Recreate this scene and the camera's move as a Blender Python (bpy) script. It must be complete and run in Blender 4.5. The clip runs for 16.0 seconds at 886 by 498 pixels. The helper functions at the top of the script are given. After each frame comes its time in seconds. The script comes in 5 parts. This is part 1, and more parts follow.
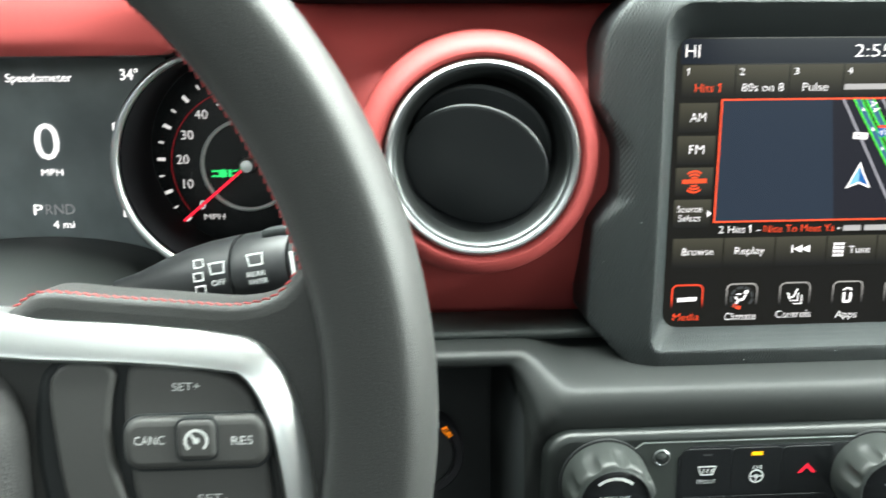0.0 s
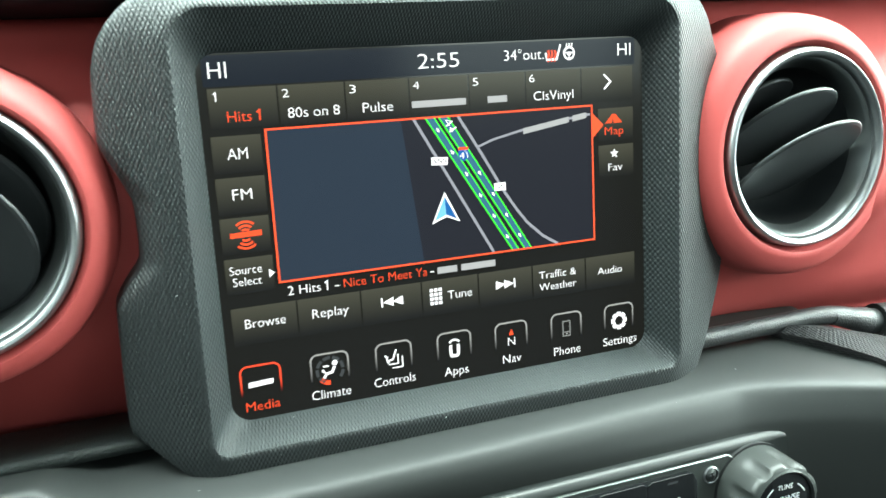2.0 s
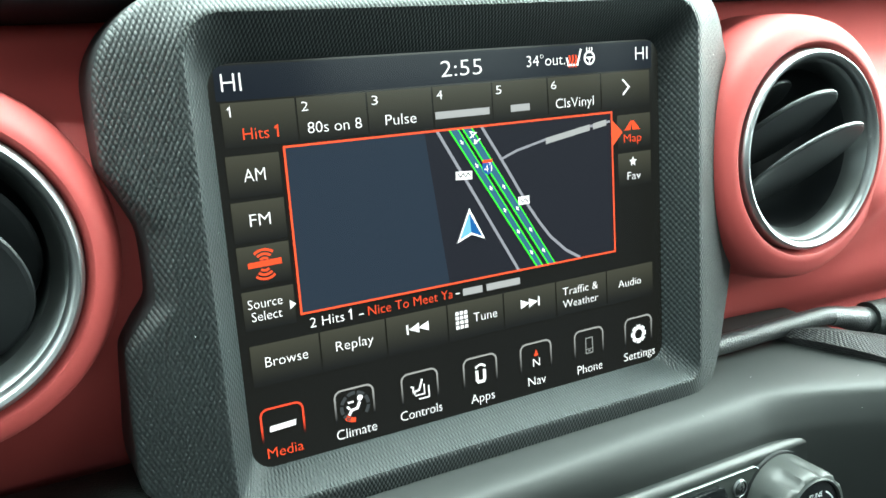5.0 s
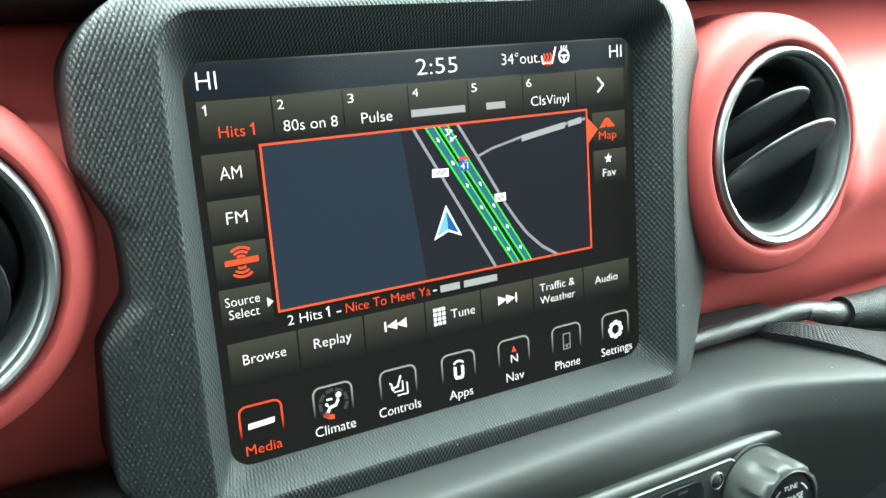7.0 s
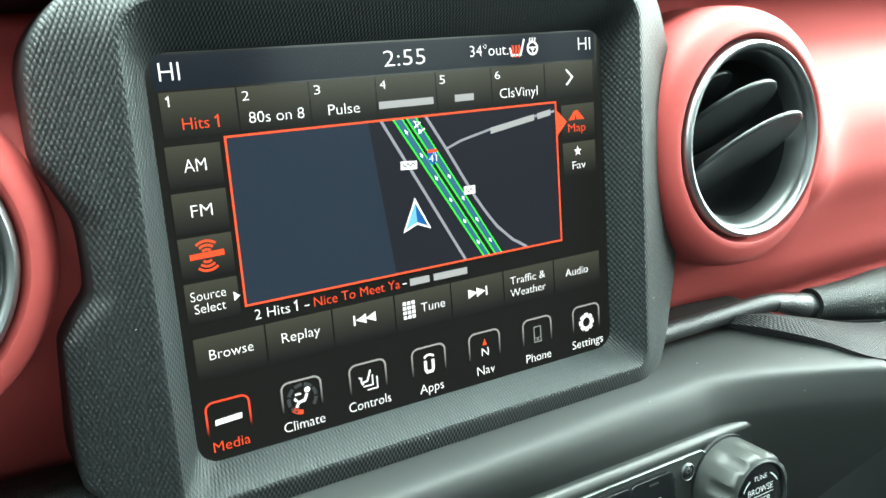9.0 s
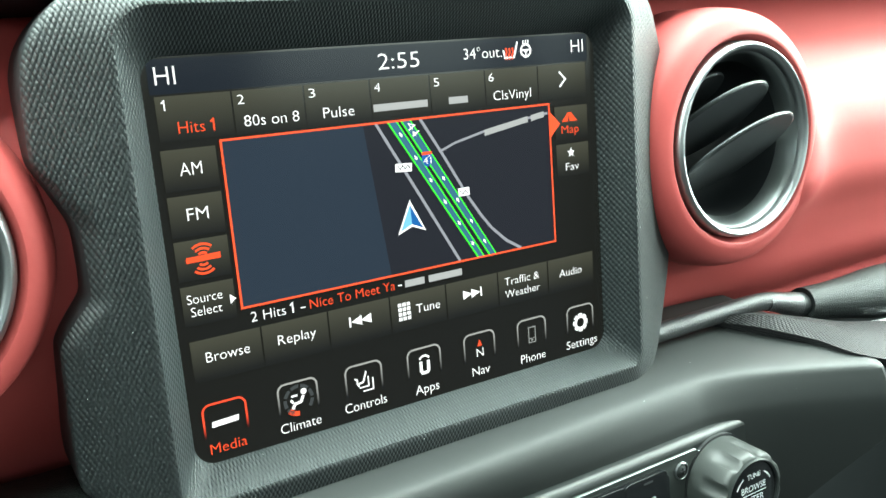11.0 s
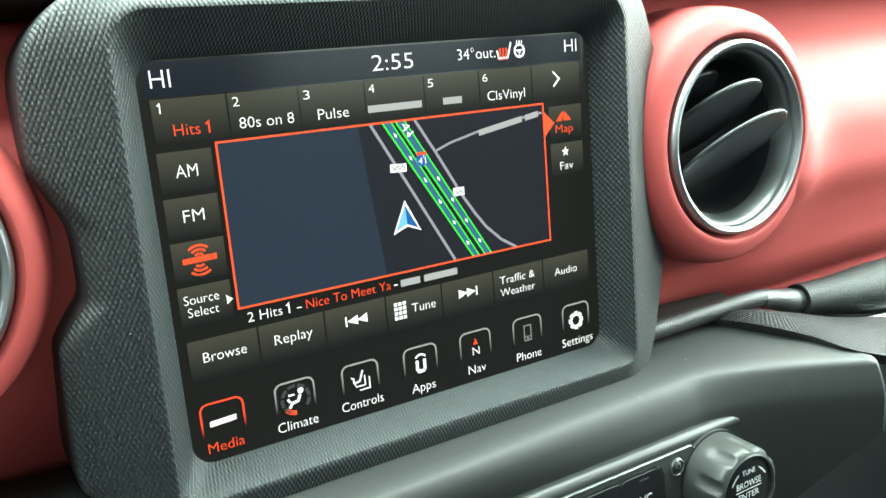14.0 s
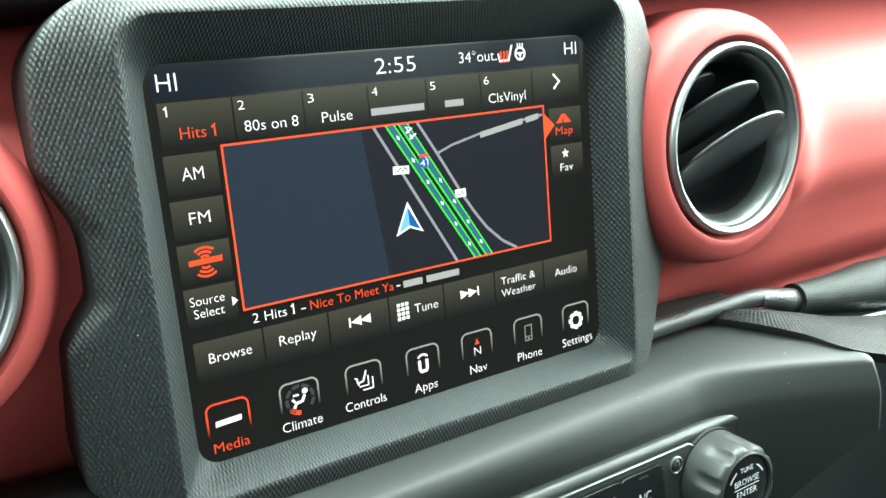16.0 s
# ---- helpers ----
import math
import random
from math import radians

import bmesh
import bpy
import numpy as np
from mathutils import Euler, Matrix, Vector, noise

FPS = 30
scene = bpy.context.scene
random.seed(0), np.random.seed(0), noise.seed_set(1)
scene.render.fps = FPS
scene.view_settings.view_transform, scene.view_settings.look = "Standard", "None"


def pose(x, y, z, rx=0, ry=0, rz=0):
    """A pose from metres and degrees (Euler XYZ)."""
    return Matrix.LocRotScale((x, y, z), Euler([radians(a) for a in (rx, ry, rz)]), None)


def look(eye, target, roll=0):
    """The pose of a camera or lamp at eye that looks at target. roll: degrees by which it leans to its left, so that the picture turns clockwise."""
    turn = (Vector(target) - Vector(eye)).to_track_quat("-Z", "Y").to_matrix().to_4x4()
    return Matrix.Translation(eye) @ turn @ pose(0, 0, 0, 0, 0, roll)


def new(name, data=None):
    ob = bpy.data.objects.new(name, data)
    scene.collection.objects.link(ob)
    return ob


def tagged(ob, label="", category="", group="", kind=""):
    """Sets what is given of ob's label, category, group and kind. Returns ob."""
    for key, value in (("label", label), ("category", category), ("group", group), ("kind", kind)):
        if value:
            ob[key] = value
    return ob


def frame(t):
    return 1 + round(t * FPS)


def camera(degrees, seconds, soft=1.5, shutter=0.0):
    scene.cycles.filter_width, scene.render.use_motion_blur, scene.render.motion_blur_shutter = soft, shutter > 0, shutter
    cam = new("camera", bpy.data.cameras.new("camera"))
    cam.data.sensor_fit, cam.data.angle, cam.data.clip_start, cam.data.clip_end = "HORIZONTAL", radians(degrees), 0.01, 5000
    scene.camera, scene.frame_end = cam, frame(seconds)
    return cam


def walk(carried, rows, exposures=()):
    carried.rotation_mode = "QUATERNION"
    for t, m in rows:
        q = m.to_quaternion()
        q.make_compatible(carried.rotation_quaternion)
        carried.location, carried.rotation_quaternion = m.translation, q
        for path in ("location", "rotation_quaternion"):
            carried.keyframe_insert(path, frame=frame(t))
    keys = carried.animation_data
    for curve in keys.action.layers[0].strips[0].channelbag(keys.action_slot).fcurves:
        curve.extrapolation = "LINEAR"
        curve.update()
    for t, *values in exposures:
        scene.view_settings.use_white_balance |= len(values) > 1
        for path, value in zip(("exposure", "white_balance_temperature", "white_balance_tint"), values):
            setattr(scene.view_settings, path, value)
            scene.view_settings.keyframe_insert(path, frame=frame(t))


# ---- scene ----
cam = camera(54.99, 16.0, shutter=0.35)
PATH = [
    (0, (-0.14751, -0.37499, 1.0266), (-0.03213, 1.56617, 0.5591), -0.43),
    (0.3, (-0.13003, -0.37397, 1.03521), (0.04551, 1.5636, 0.57151), -0.96),
    (0.5, (-0.12176, -0.3688, 1.03865), (0.11359, 1.56527, 0.58698), -1.25),
    (0.6, (-0.11369, -0.37044, 1.03345), (0.12943, 1.56939, 0.6116), -1.37),
    (0.8, (-0.10232, -0.36651, 1.03427), (0.18928, 1.56671, 0.61283), -1.56),
    (1, (-0.09451, -0.35847, 1.03917), (0.2739, 1.55471, 0.58748), -1.74),
    (1.5, (-0.0613, -0.34084, 1.02441), (0.45023, 1.55131, 0.62678), -2.55),
    (2, (-0.05199, -0.30491, 1.01622), (0.64598, 1.52741, 0.62196), -3.26),
    (2.5, (-0.06113, -0.28059, 1.01538), (0.73314, 1.51445, 0.63201), -3.79),
    (3, (-0.06187, -0.26979, 1.01934), (0.77134, 1.50779, 0.63724), -4.01),
    (3.5, (-0.06338, -0.25422, 1.02622), (0.77761, 1.51997, 0.64546), -3.91),
    (4, (-0.08435, -0.26209, 1.02541), (0.77901, 1.49791, 0.62916), -3.88),
    (6.3, (-0.08299, -0.26617, 1.02019), (0.85181, 1.45338, 0.60871), -4.08),
    (6.5, (-0.08219, -0.26832, 1.02093), (0.84874, 1.45446, 0.61426), -4.20),
    (7, (-0.0834, -0.26725, 1.02081), (0.85995, 1.44815, 0.61155), -4.21),
    (7.5, (-0.08691, -0.26685, 1.01923), (0.86454, 1.44336, 0.60702), -4.25),
    (8, (-0.08385, -0.26651, 1.0186), (0.88375, 1.43458, 0.60621), -4.20),
    (8.5, (-0.08194, -0.26604, 1.01782), (0.89595, 1.4293, 0.60602), -4.22),
    (9, (-0.08056, -0.26755, 1.01789), (0.9091, 1.42037, 0.60375), -4.27),
    (11.5, (-0.08202, -0.26957, 1.01968), (0.92131, 1.41019, 0.60528), -4.46),
    (12, (-0.07972, -0.2742, 1.02282), (0.91795, 1.40955, 0.61093), -4.55),
    (12.5, (-0.08153, -0.27325, 1.02186), (0.91972, 1.40699, 0.6044), -4.60),
    (13, (-0.08073, -0.27212, 1.01968), (0.91961, 1.40898, 0.60348), -4.76),
    (13.5, (-0.0803, -0.27212, 1.01991), (0.91969, 1.40898, 0.6029), -4.82),
    (14, (-0.08097, -0.27181, 1.01986), (0.91852, 1.40877, 0.59953), -4.84),
    (14.5, (-0.08231, -0.27324, 1.02101), (0.92521, 1.40336, 0.60398), -4.87),
    (15, (-0.08361, -0.27342, 1.02144), (0.92554, 1.40124, 0.60058), -4.88),
    (15.5, (-0.08354, -0.27269, 1.02078), (0.92478, 1.40265, 0.60063), -4.93),
    (16, (-0.08521, -0.27268, 1.02165), (0.92673, 1.39943, 0.59735), -4.86),
]
walk(cam, [(t, look(eye, target, roll)) for t, eye, target, roll in PATH],
     exposures=[(0.0, 0.77, 6650, 14), (0.5, 0.70, 6750, 15), (1.0, 0.22, 6750, 15), (1.5, 0.36, 6550, 10), (2.0, 0.78, 6350, 6), (3.0, 0.77, 6270, 5), (4.0, 0.63, 6270, 4), (6.3, 0.72, 6270, 4), (9.0, 0.72, 6310, 4), (12.0, 0.67, 6410, 4), (16.0, 0.66, 6410, 4)])

# ---------------------------------------------------------------- light
world = bpy.data.worlds.new("overcast_sky")
scene.world = world
world.use_nodes = True
wn = world.node_tree.nodes
sky = wn.new("ShaderNodeTexSky")
sky.sky_type, sky.sun_disc = "NISHITA", False
sky.sun_elevation, sky.sun_rotation = radians(42), radians(60)
sky.dust_density = 4.0
world.node_tree.links.new(sky.outputs[0], wn["Background"].inputs[0])
wn["Background"].inputs[1].default_value = 0.06


def sky_lamp(name, eye, target, width, height, power, colour=(1.0, 1.0, 1.0)):
    """Daylight in the opening of a car window."""
    data = bpy.data.lights.new(name, "AREA")
    data.shape, data.size, data.size_y, data.energy, data.color = "RECTANGLE", width, height, power, colour
    ob = new(name, data)
    ob.matrix_world = look(eye, target)
    return ob


sun = new("sun", bpy.data.lights.new("sun", "SUN"))
sun.data.energy, sun.data.angle, sun.data.color = 1.0, radians(25), (1.0, 0.97, 0.93)
sun.matrix_world = look((2.0, 1.6, 3.0), (0.1, 0.0, 1.0))
DAY = (0.86, 1.0, 0.94)
sky_lamp("windshield_daylight", (0.07, 0.035, 1.47), (0.07, -0.02, 0.90), 1.40, 0.50, 47, DAY)
sky_lamp("passenger_window_daylight", (0.90, -0.10, 1.20), (0.2, -0.03, 0.97), 0.92, 0.40, 30, DAY)
sky_lamp("driver_window_daylight", (-0.76, -0.06, 1.30), (-0.1, 0.05, 0.95), 0.7, 0.30, 4.5, DAY)
sky_lamp("rear_passenger_window_daylight", (0.90, -1.40, 1.22), (0.1, 0.0, 1.0), 0.7, 0.46, 3.4, DAY)
sky_lamp("rear_driver_window_daylight", (-0.76, -1.45, 1.28), (0.0, 0.0, 1.0), 0.6, 0.34, 2.0, DAY)
sky_lamp("rear_window_daylight", (0.07, -1.95, 1.30), (0.07, 0.0, 1.0), 1.1, 0.36, 2.4, DAY)


# ---------------------------------------------------------------- materials
def srgb(r, g, b):
    """Display colour, 0 to 255, as linear light."""
    return tuple((v / 255 / 12.92) if v < 10.3 else ((v / 255 + 0.055) / 1.055) ** 2.4 for v in (r, g, b))


def surface(name, colour, rough=0.5, metal=0.0, vary=0.12, grain=900.0, bump=0.15, depth=0.0002, spec=0.5, coat=0.0, blot=14.0):
    """A principled surface with large soft blotches and a fine grain in colour, gloss and relief."""
    m = bpy.data.materials.new(name)
    m.use_nodes = True
    n, l = m.node_tree.nodes, m.node_tree.links
    b = n["Principled BSDF"]
    b.inputs["Metallic"].default_value = metal
    b.inputs["Specular IOR Level"].default_value = spec
    b.inputs["Coat Weight"].default_value = coat
    b.inputs["Coat Roughness"].default_value = 0.28
    tc = n.new("ShaderNodeTexCoord")
    big, fine = n.new("ShaderNodeTexNoise"), n.new("ShaderNodeTexNoise")
    big.inputs["Scale"].default_value, big.inputs["Detail"].default_value = blot, 4
    fine.inputs["Scale"].default_value, fine.inputs["Detail"].default_value = grain, 3
    for t in (big, fine):
        l.new(tc.outputs["Object"], t.inputs["Vector"])
    mix = n.new("ShaderNodeMix")
    mix.data_type = "RGBA"
    lo, hi = (tuple(min(1, c * k) for c in colour) + (1,) for k in (1 - vary, 1 + vary))
    mix.inputs[6].default_value, mix.inputs[7].default_value = lo, hi
    add = n.new("ShaderNodeMath")
    add.operation = "MULTIPLY_ADD"
    add.inputs[1].default_value, add.inputs[2].default_value = 0.35, 0.32
    l.new(fine.outputs["Fac"], add.inputs[0])
    avg = n.new("ShaderNodeMath")
    avg.operation = "MULTIPLY"
    l.new(big.outputs["Fac"], avg.inputs[0])
    l.new(add.outputs[0], avg.inputs[1])
    two = n.new("ShaderNodeMath")
    two.operation = "MULTIPLY"
    two.inputs[1].default_value = 2.0
    l.new(avg.outputs[0], two.inputs[0])
    l.new(two.outputs[0], mix.inputs[0])
    l.new(mix.outputs[2], b.inputs["Base Color"])
    rr = n.new("ShaderNodeMapRange")
    rr.inputs["To Min"].default_value, rr.inputs["To Max"].default_value = max(0.02, rough - 0.07), min(1, rough + 0.07)
    l.new(big.outputs["Fac"], rr.inputs["Value"])
    l.new(rr.outputs[0], b.inputs["Roughness"])
    if bump:
        bp = n.new("ShaderNodeBump")
        bp.inputs["Strength"].default_value, bp.inputs["Distance"].default_value = bump, depth
        l.new(fine.outputs["Fac"], bp.inputs["Height"])
        l.new(bp.outputs[0], b.inputs["Normal"])
    return m


def knurled(name, colour, rough, px=0.0016, pz=0.0032, strength=0.9, depth=0.00024):
    """Hard plastic moulded with a fine diamond knurl."""
    m = surface(name, colour, rough, bump=0.0, grain=500)
    n, l = m.node_tree.nodes, m.node_tree.links
    sep = n.new("ShaderNodeSeparateXYZ")
    l.new(n["Texture Coordinate"].outputs["Object"], sep.inputs[0])

    def calc(op, a, b):
        k = n.new("ShaderNodeMath")
        k.operation = op
        for i, v in enumerate((a, b)):
            if isinstance(v, (int, float)):
                k.inputs[i].default_value = v
            elif v is not None:
                l.new(v, k.inputs[i])
        return k.outputs[0]

    u = calc("MULTIPLY", sep.outputs["X"], 2 * math.pi / px)
    v = calc("MULTIPLY", sep.outputs["Z"], 2 * math.pi / pz)
    h = calc("ADD", calc("ABSOLUTE", calc("SINE", calc("MULTIPLY", calc("ADD", u, v), 0.5), None), None),
             calc("ABSOLUTE", calc("SINE", calc("MULTIPLY", calc("SUBTRACT", u, v), 0.5), None), None))
    bp = n.new("ShaderNodeBump")
    bp.inputs["Strength"].default_value, bp.inputs["Distance"].default_value = strength, depth
    l.new(h, bp.inputs["Height"])
    l.new(bp.outputs[0], n["Principled BSDF"].inputs["Normal"])
    return m


def leather(name, colour, rough=0.5, scale=900.0, strength=0.35):
    """Grained leather: small cells over soft blotches."""
    m = surface(name, colour, rough, bump=0.0, vary=0.16)
    n, l = m.node_tree.nodes, m.node_tree.links
    vo = n.new("ShaderNodeTexVoronoi")
    vo.inputs["Scale"].default_value = scale
    l.new(n["Texture Coordinate"].outputs["Object"], vo.inputs["Vector"])
    bp = n.new("ShaderNodeBump")
    bp.inputs["Strength"].default_value, bp.inputs["Distance"].default_value = strength, 0.0003
    l.new(vo.outputs["Distance"], bp.inputs["Height"])
    l.new(bp.outputs[0], n["Principled BSDF"].inputs["Normal"])
    return m


LIT = 0.92


def lit(name, colour, strength=1.0, rough=0.16, gloss=0.18):
    """A lit patch of a display behind its glossy cover."""
    m = bpy.data.materials.new(name)
    m.use_nodes = True
    b = m.node_tree.nodes["Principled BSDF"]
    b.inputs["Base Color"].default_value = (0.004, 0.004, 0.005, 1)
    b.inputs["Roughness"].default_value = rough
    b.inputs["Specular IOR Level"].default_value = gloss
    b.inputs["Emission Color"].default_value = (*colour, 1)
    b.inputs["Emission Strength"].default_value = strength * LIT
    return m


def lit_fade(name, top, bottom, z0, z1, strength=1.0):
    """A display patch whose colour runs from bottom (at z0) to top (at z1)."""
    m = lit(name, top, strength)
    n, l = m.node_tree.nodes, m.node_tree.links
    tc, sep, mr, mix = (n.new("ShaderNode" + k) for k in ("TexCoord", "SeparateXYZ", "MapRange", "Mix"))
    mix.data_type = "RGBA"
    l.new(tc.outputs["Object"], sep.inputs[0])
    l.new(sep.outputs["Z"], mr.inputs["Value"])
    mr.inputs["From Min"].default_value, mr.inputs["From Max"].default_value = z0, z1
    mix.inputs[6].default_value, mix.inputs[7].default_value = (*bottom, 1), (*top, 1)
    l.new(mr.outputs[0], mix.inputs[0])
    l.new(mix.outputs[2], n["Principled BSDF"].inputs["Emission Color"])
    return m


M_RED = surface("red_satin_paint", (0.400, 0.066, 0.062), 0.58, vary=0.06, grain=2500, bump=0.05, coat=0.0, spec=0.26, depth=0.0001)
M_BEZEL = knurled("knurled_grey_plastic", (0.0158, 0.0196, 0.0202), 0.50, 0.0015, 0.0030, depth=0.00020)
M_BEZEL.node_tree.nodes["Principled BSDF"].inputs["Specular IOR Level"].default_value = 0.38
M_WALL = surface("smooth_black_moulding", (0.012, 0.013, 0.014), 0.48, vary=0.1, bump=0.1, spec=0.4)
M_LIP = knurled("fine_knurled_grey_plastic", (0.017, 0.0215, 0.0222), 0.48, 0.0013, 0.0026, depth=0.00018)
M_LIP.node_tree.nodes["Principled BSDF"].inputs["Specular IOR Level"].default_value = 0.34
M_LINER = knurled("knurled_rubber", (0.016, 0.016, 0.017), 0.55, 0.0015, 0.0015, 0.9, 0.0003)
M_LINER.node_tree.nodes["Principled BSDF"].inputs["Specular IOR Level"].default_value = 0.22
M_SHELF = surface("charcoal_soft_plastic", (0.0075, 0.0093, 0.0089), 0.54, vary=0.08, grain=1400, bump=0.12, depth=0.00015, spec=0.5)
M_TOP = surface("black_padded_vinyl", (0.010, 0.010, 0.012), 0.85, vary=0.15, grain=1200, bump=0.4, spec=0.15)
M_TRIM = leather("black_grained_trim", (0.018, 0.019, 0.020), 0.44, 1200, 0.7)
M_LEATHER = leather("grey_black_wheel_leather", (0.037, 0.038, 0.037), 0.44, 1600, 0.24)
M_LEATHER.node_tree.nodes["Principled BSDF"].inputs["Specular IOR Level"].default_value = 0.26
M_AIRBAG = leather("grained_airbag_cover", (0.032, 0.032, 0.032), 0.55, 1100, 0.5)
M_THREAD = surface("red_thread", (0.42, 0.05, 0.05), 0.75, bump=0.3)
M_CHROME = surface("satin_chrome", (0.78, 0.80, 0.80), 0.30, 1.0, vary=0.04, grain=600, bump=0.0)
M_SATIN = surface("satin_grey_metal", (0.33, 0.345, 0.35), 0.38, 1.0, vary=0.05, grain=600, bump=0.0)
M_SLEEVE = surface("bright_satin_sleeve", (0.22, 0.235, 0.235), 0.36, 1.0, vary=0.05, grain=600, bump=0.0)
M_GRIP = leather("fine_grained_black_vinyl", (0.010, 0.013, 0.0125), 0.50, 1500, 0.9)
M_GRIP.node_tree.nodes["Principled BSDF"].inputs["Specular IOR Level"].default_value = 0.25
M_FRAME = surface("black_satin_frame", (0.0085, 0.0105, 0.0100), 0.40, vary=0.08, bump=0.06)
M_PLATE = surface("grey_satin_plate", (0.060, 0.068, 0.064), 0.36, 0.5, vary=0.06, bump=0.05)
M_DARKMETAL = surface("dark_satin_frame", (0.024, 0.028, 0.027), 0.42, 0.1, vary=0.06, bump=0.05)
M_BLACK = surface("black_plastic", (0.014, 0.015, 0.016), 0.42, vary=0.15, bump=0.12)
M_BLADE = surface("dull_black_plastic", (0.017, 0.020, 0.021), 0.58, vary=0.15, bump=0.1, spec=0.4)
M_VANE = surface("satin_black_vane", (0.026, 0.029, 0.031), 0.48, vary=0.12, bump=0.08, spec=0.5)
M_PIANO = surface("gloss_black_plastic", (0.010, 0.011, 0.012), 0.16, vary=0.1, bump=0.0)
M_KNOB = surface("grey_soft_touch_rubber", (0.017, 0.020, 0.0185), 0.46, vary=0.08, bump=0.15)
M_CAP = surface("light_grey_plastic", (0.075, 0.082, 0.080), 0.45, vary=0.08, bump=0.1)
M_SWITCH = surface("matt_grey_switch", (0.054, 0.054, 0.052), 0.48, vary=0.1, bump=0.15)
M_PRINT = surface("white_printing", (0.62, 0.63, 0.62), 0.5, vary=0.03, bump=0.0)
M_CLUSTER = surface("dark_cluster_glass", (0.006, 0.007, 0.008), 0.25, vary=0.1, bump=0.0, spec=0.45)
# pale blotchy base colour stands in for cabin reflections on the dark cover
M_GLARE = surface("display_cover_painted_glare", (0.21, 0.245, 0.255), 0.22, vary=0.55, grain=60, blot=16, bump=0.0, spec=0.9)
# weak olive emission imitates the cabin reflected in the black glass
M_GLASS = lit("dark_glass_reflection_glow", (0.0072, 0.0072, 0.0050), 1.0, 0.14, 0.45)
M_FLOOR = surface("dark_carpet", (0.018, 0.018, 0.019), 0.95, vary=0.3, grain=600, bump=0.8, depth=0.002)
M_SHELL = surface("grey_cabin_lining", (0.24, 0.24, 0.235), 0.85, vary=0.08, grain=300, bump=0.3)
M_DOOR = surface("black_door_card", (0.03, 0.03, 0.032), 0.6, vary=0.1, grain=500, bump=0.3)

M_WHITE = lit("display_white", srgb(238, 240, 238), 1.3)
M_DIAL = lit("dial_white", srgb(196, 196, 194))
M_ORANGE = lit("display_orange", srgb(252, 84, 44))
M_BAR = lit("display_bar_white", srgb(168, 170, 168))
M_LINE = lit("display_frame_orange", srgb(255, 92, 52))
M_GREEN = lit("display_green", srgb(72, 236, 50), 1.15)
M_LAMPGREEN = lit("green_lamp", srgb(30, 215, 110))
M_BLUE = lit("display_road_blue", srgb(56, 102, 128))
M_GREYROAD = lit("display_road_grey", srgb(150, 152, 158))
M_SLATE = lit("display_slate", srgb(38, 49, 61))
M_MAP = lit("display_map", srgb(31, 33, 39))
M_HEAD = lit("display_header", srgb(21, 27, 35))
M_SHIELD = lit("display_shield_blue", srgb(40, 92, 160))
M_DIM = lit("display_dim_grey", srgb(62, 66, 66))
M_GEAR = lit("display_gear_grey", srgb(110, 114, 114))
M_ARC = lit("display_icon_frame", srgb(140, 142, 138))
M_ARROW_L, M_ARROW_R = lit("display_arrow_light", srgb(120, 190, 225)), lit("display_arrow_dark", srgb(30, 96, 160))
M_AMBER = lit("amber_lamp", srgb(255, 190, 20), 1.3)
M_RUN = lit("orange_legend", srgb(250, 140, 20))
M_REDLAMP = lit("red_lamp", srgb(240, 40, 60))
M_DARKRED = lit("dim_red_arc", srgb(120, 24, 30), 0.8)
M_BLUELAMP = lit("blue_lamp", srgb(60, 110, 230))


# ---------------------------------------------------------------- mesh helpers
def thing(name, base, label, category, kind="", group="", turn=None):
    """An Empty at the base of a thing."""
    ob = new(name)
    ob.empty_display_size = 0.02
    ob.matrix_world = Matrix.Translation(base) @ (turn or Matrix())
    ob.matrix_basis = ob.matrix_world
    return tagged(ob, label, category, group, kind)


def top_of(ob):
    while ob.parent:
        ob = ob.parent
    return ob


def finish(name, bm, material, smooth=True, angle=40):
    bmesh.ops.recalc_face_normals(bm, faces=bm.faces)
    me = bpy.data.meshes.new(name)
    if smooth:
        for f in bm.faces:
            f.smooth = len(f.verts) <= 6
        lim = radians(angle)
        for e in bm.edges:
            if len(e.link_faces) == 2 and e.calc_face_angle(0) > lim:
                e.smooth = False
    bm.to_mesh(me)
    bm.free()
    me.materials.append(material)
    return me


def part(name, bm, material, parent, label="", local=False, smooth=True, angle=40):
    """Links a bmesh as one mesh under a thing or a part. Its points are in the world unless local."""
    if not local:
        bm.transform(top_of(parent).matrix_basis.inverted())
    ob = new(name, finish(name, bm, material, smooth, angle))
    ob.parent = parent
    return tagged(ob, label)


def whole(name, bm, material, label, category, kind="", group="", base=None, smooth=True):
    """A thing that is one mesh, with its origin at its base."""
    if base is None:
        vs = [v.co for v in bm.verts]
        base = Vector([(min(v[i] for v in vs) + max(v[i] for v in vs)) / 2 for i in (0, 1)] + [min(v[2] for v in vs)])
    bm.transform(Matrix.Translation(-Vector(base)))
    ob = new(name, finish(name, bm, material, smooth))
    ob.location = base
    return tagged(ob, label, category, group, kind)


def box(centre, size, bevel=0.0, segments=2, turn=None):
    bm = bmesh.new()
    bmesh.ops.create_cube(bm, size=1)
    bm.transform(Matrix.Diagonal((*size, 1)))
    if bevel:
        bmesh.ops.bevel(bm, geom=bm.edges[:], offset=bevel, segments=segments, profile=0.5, affect="EDGES")
    bm.transform(Matrix.Translation(centre) @ (turn or Matrix()))
    return bm


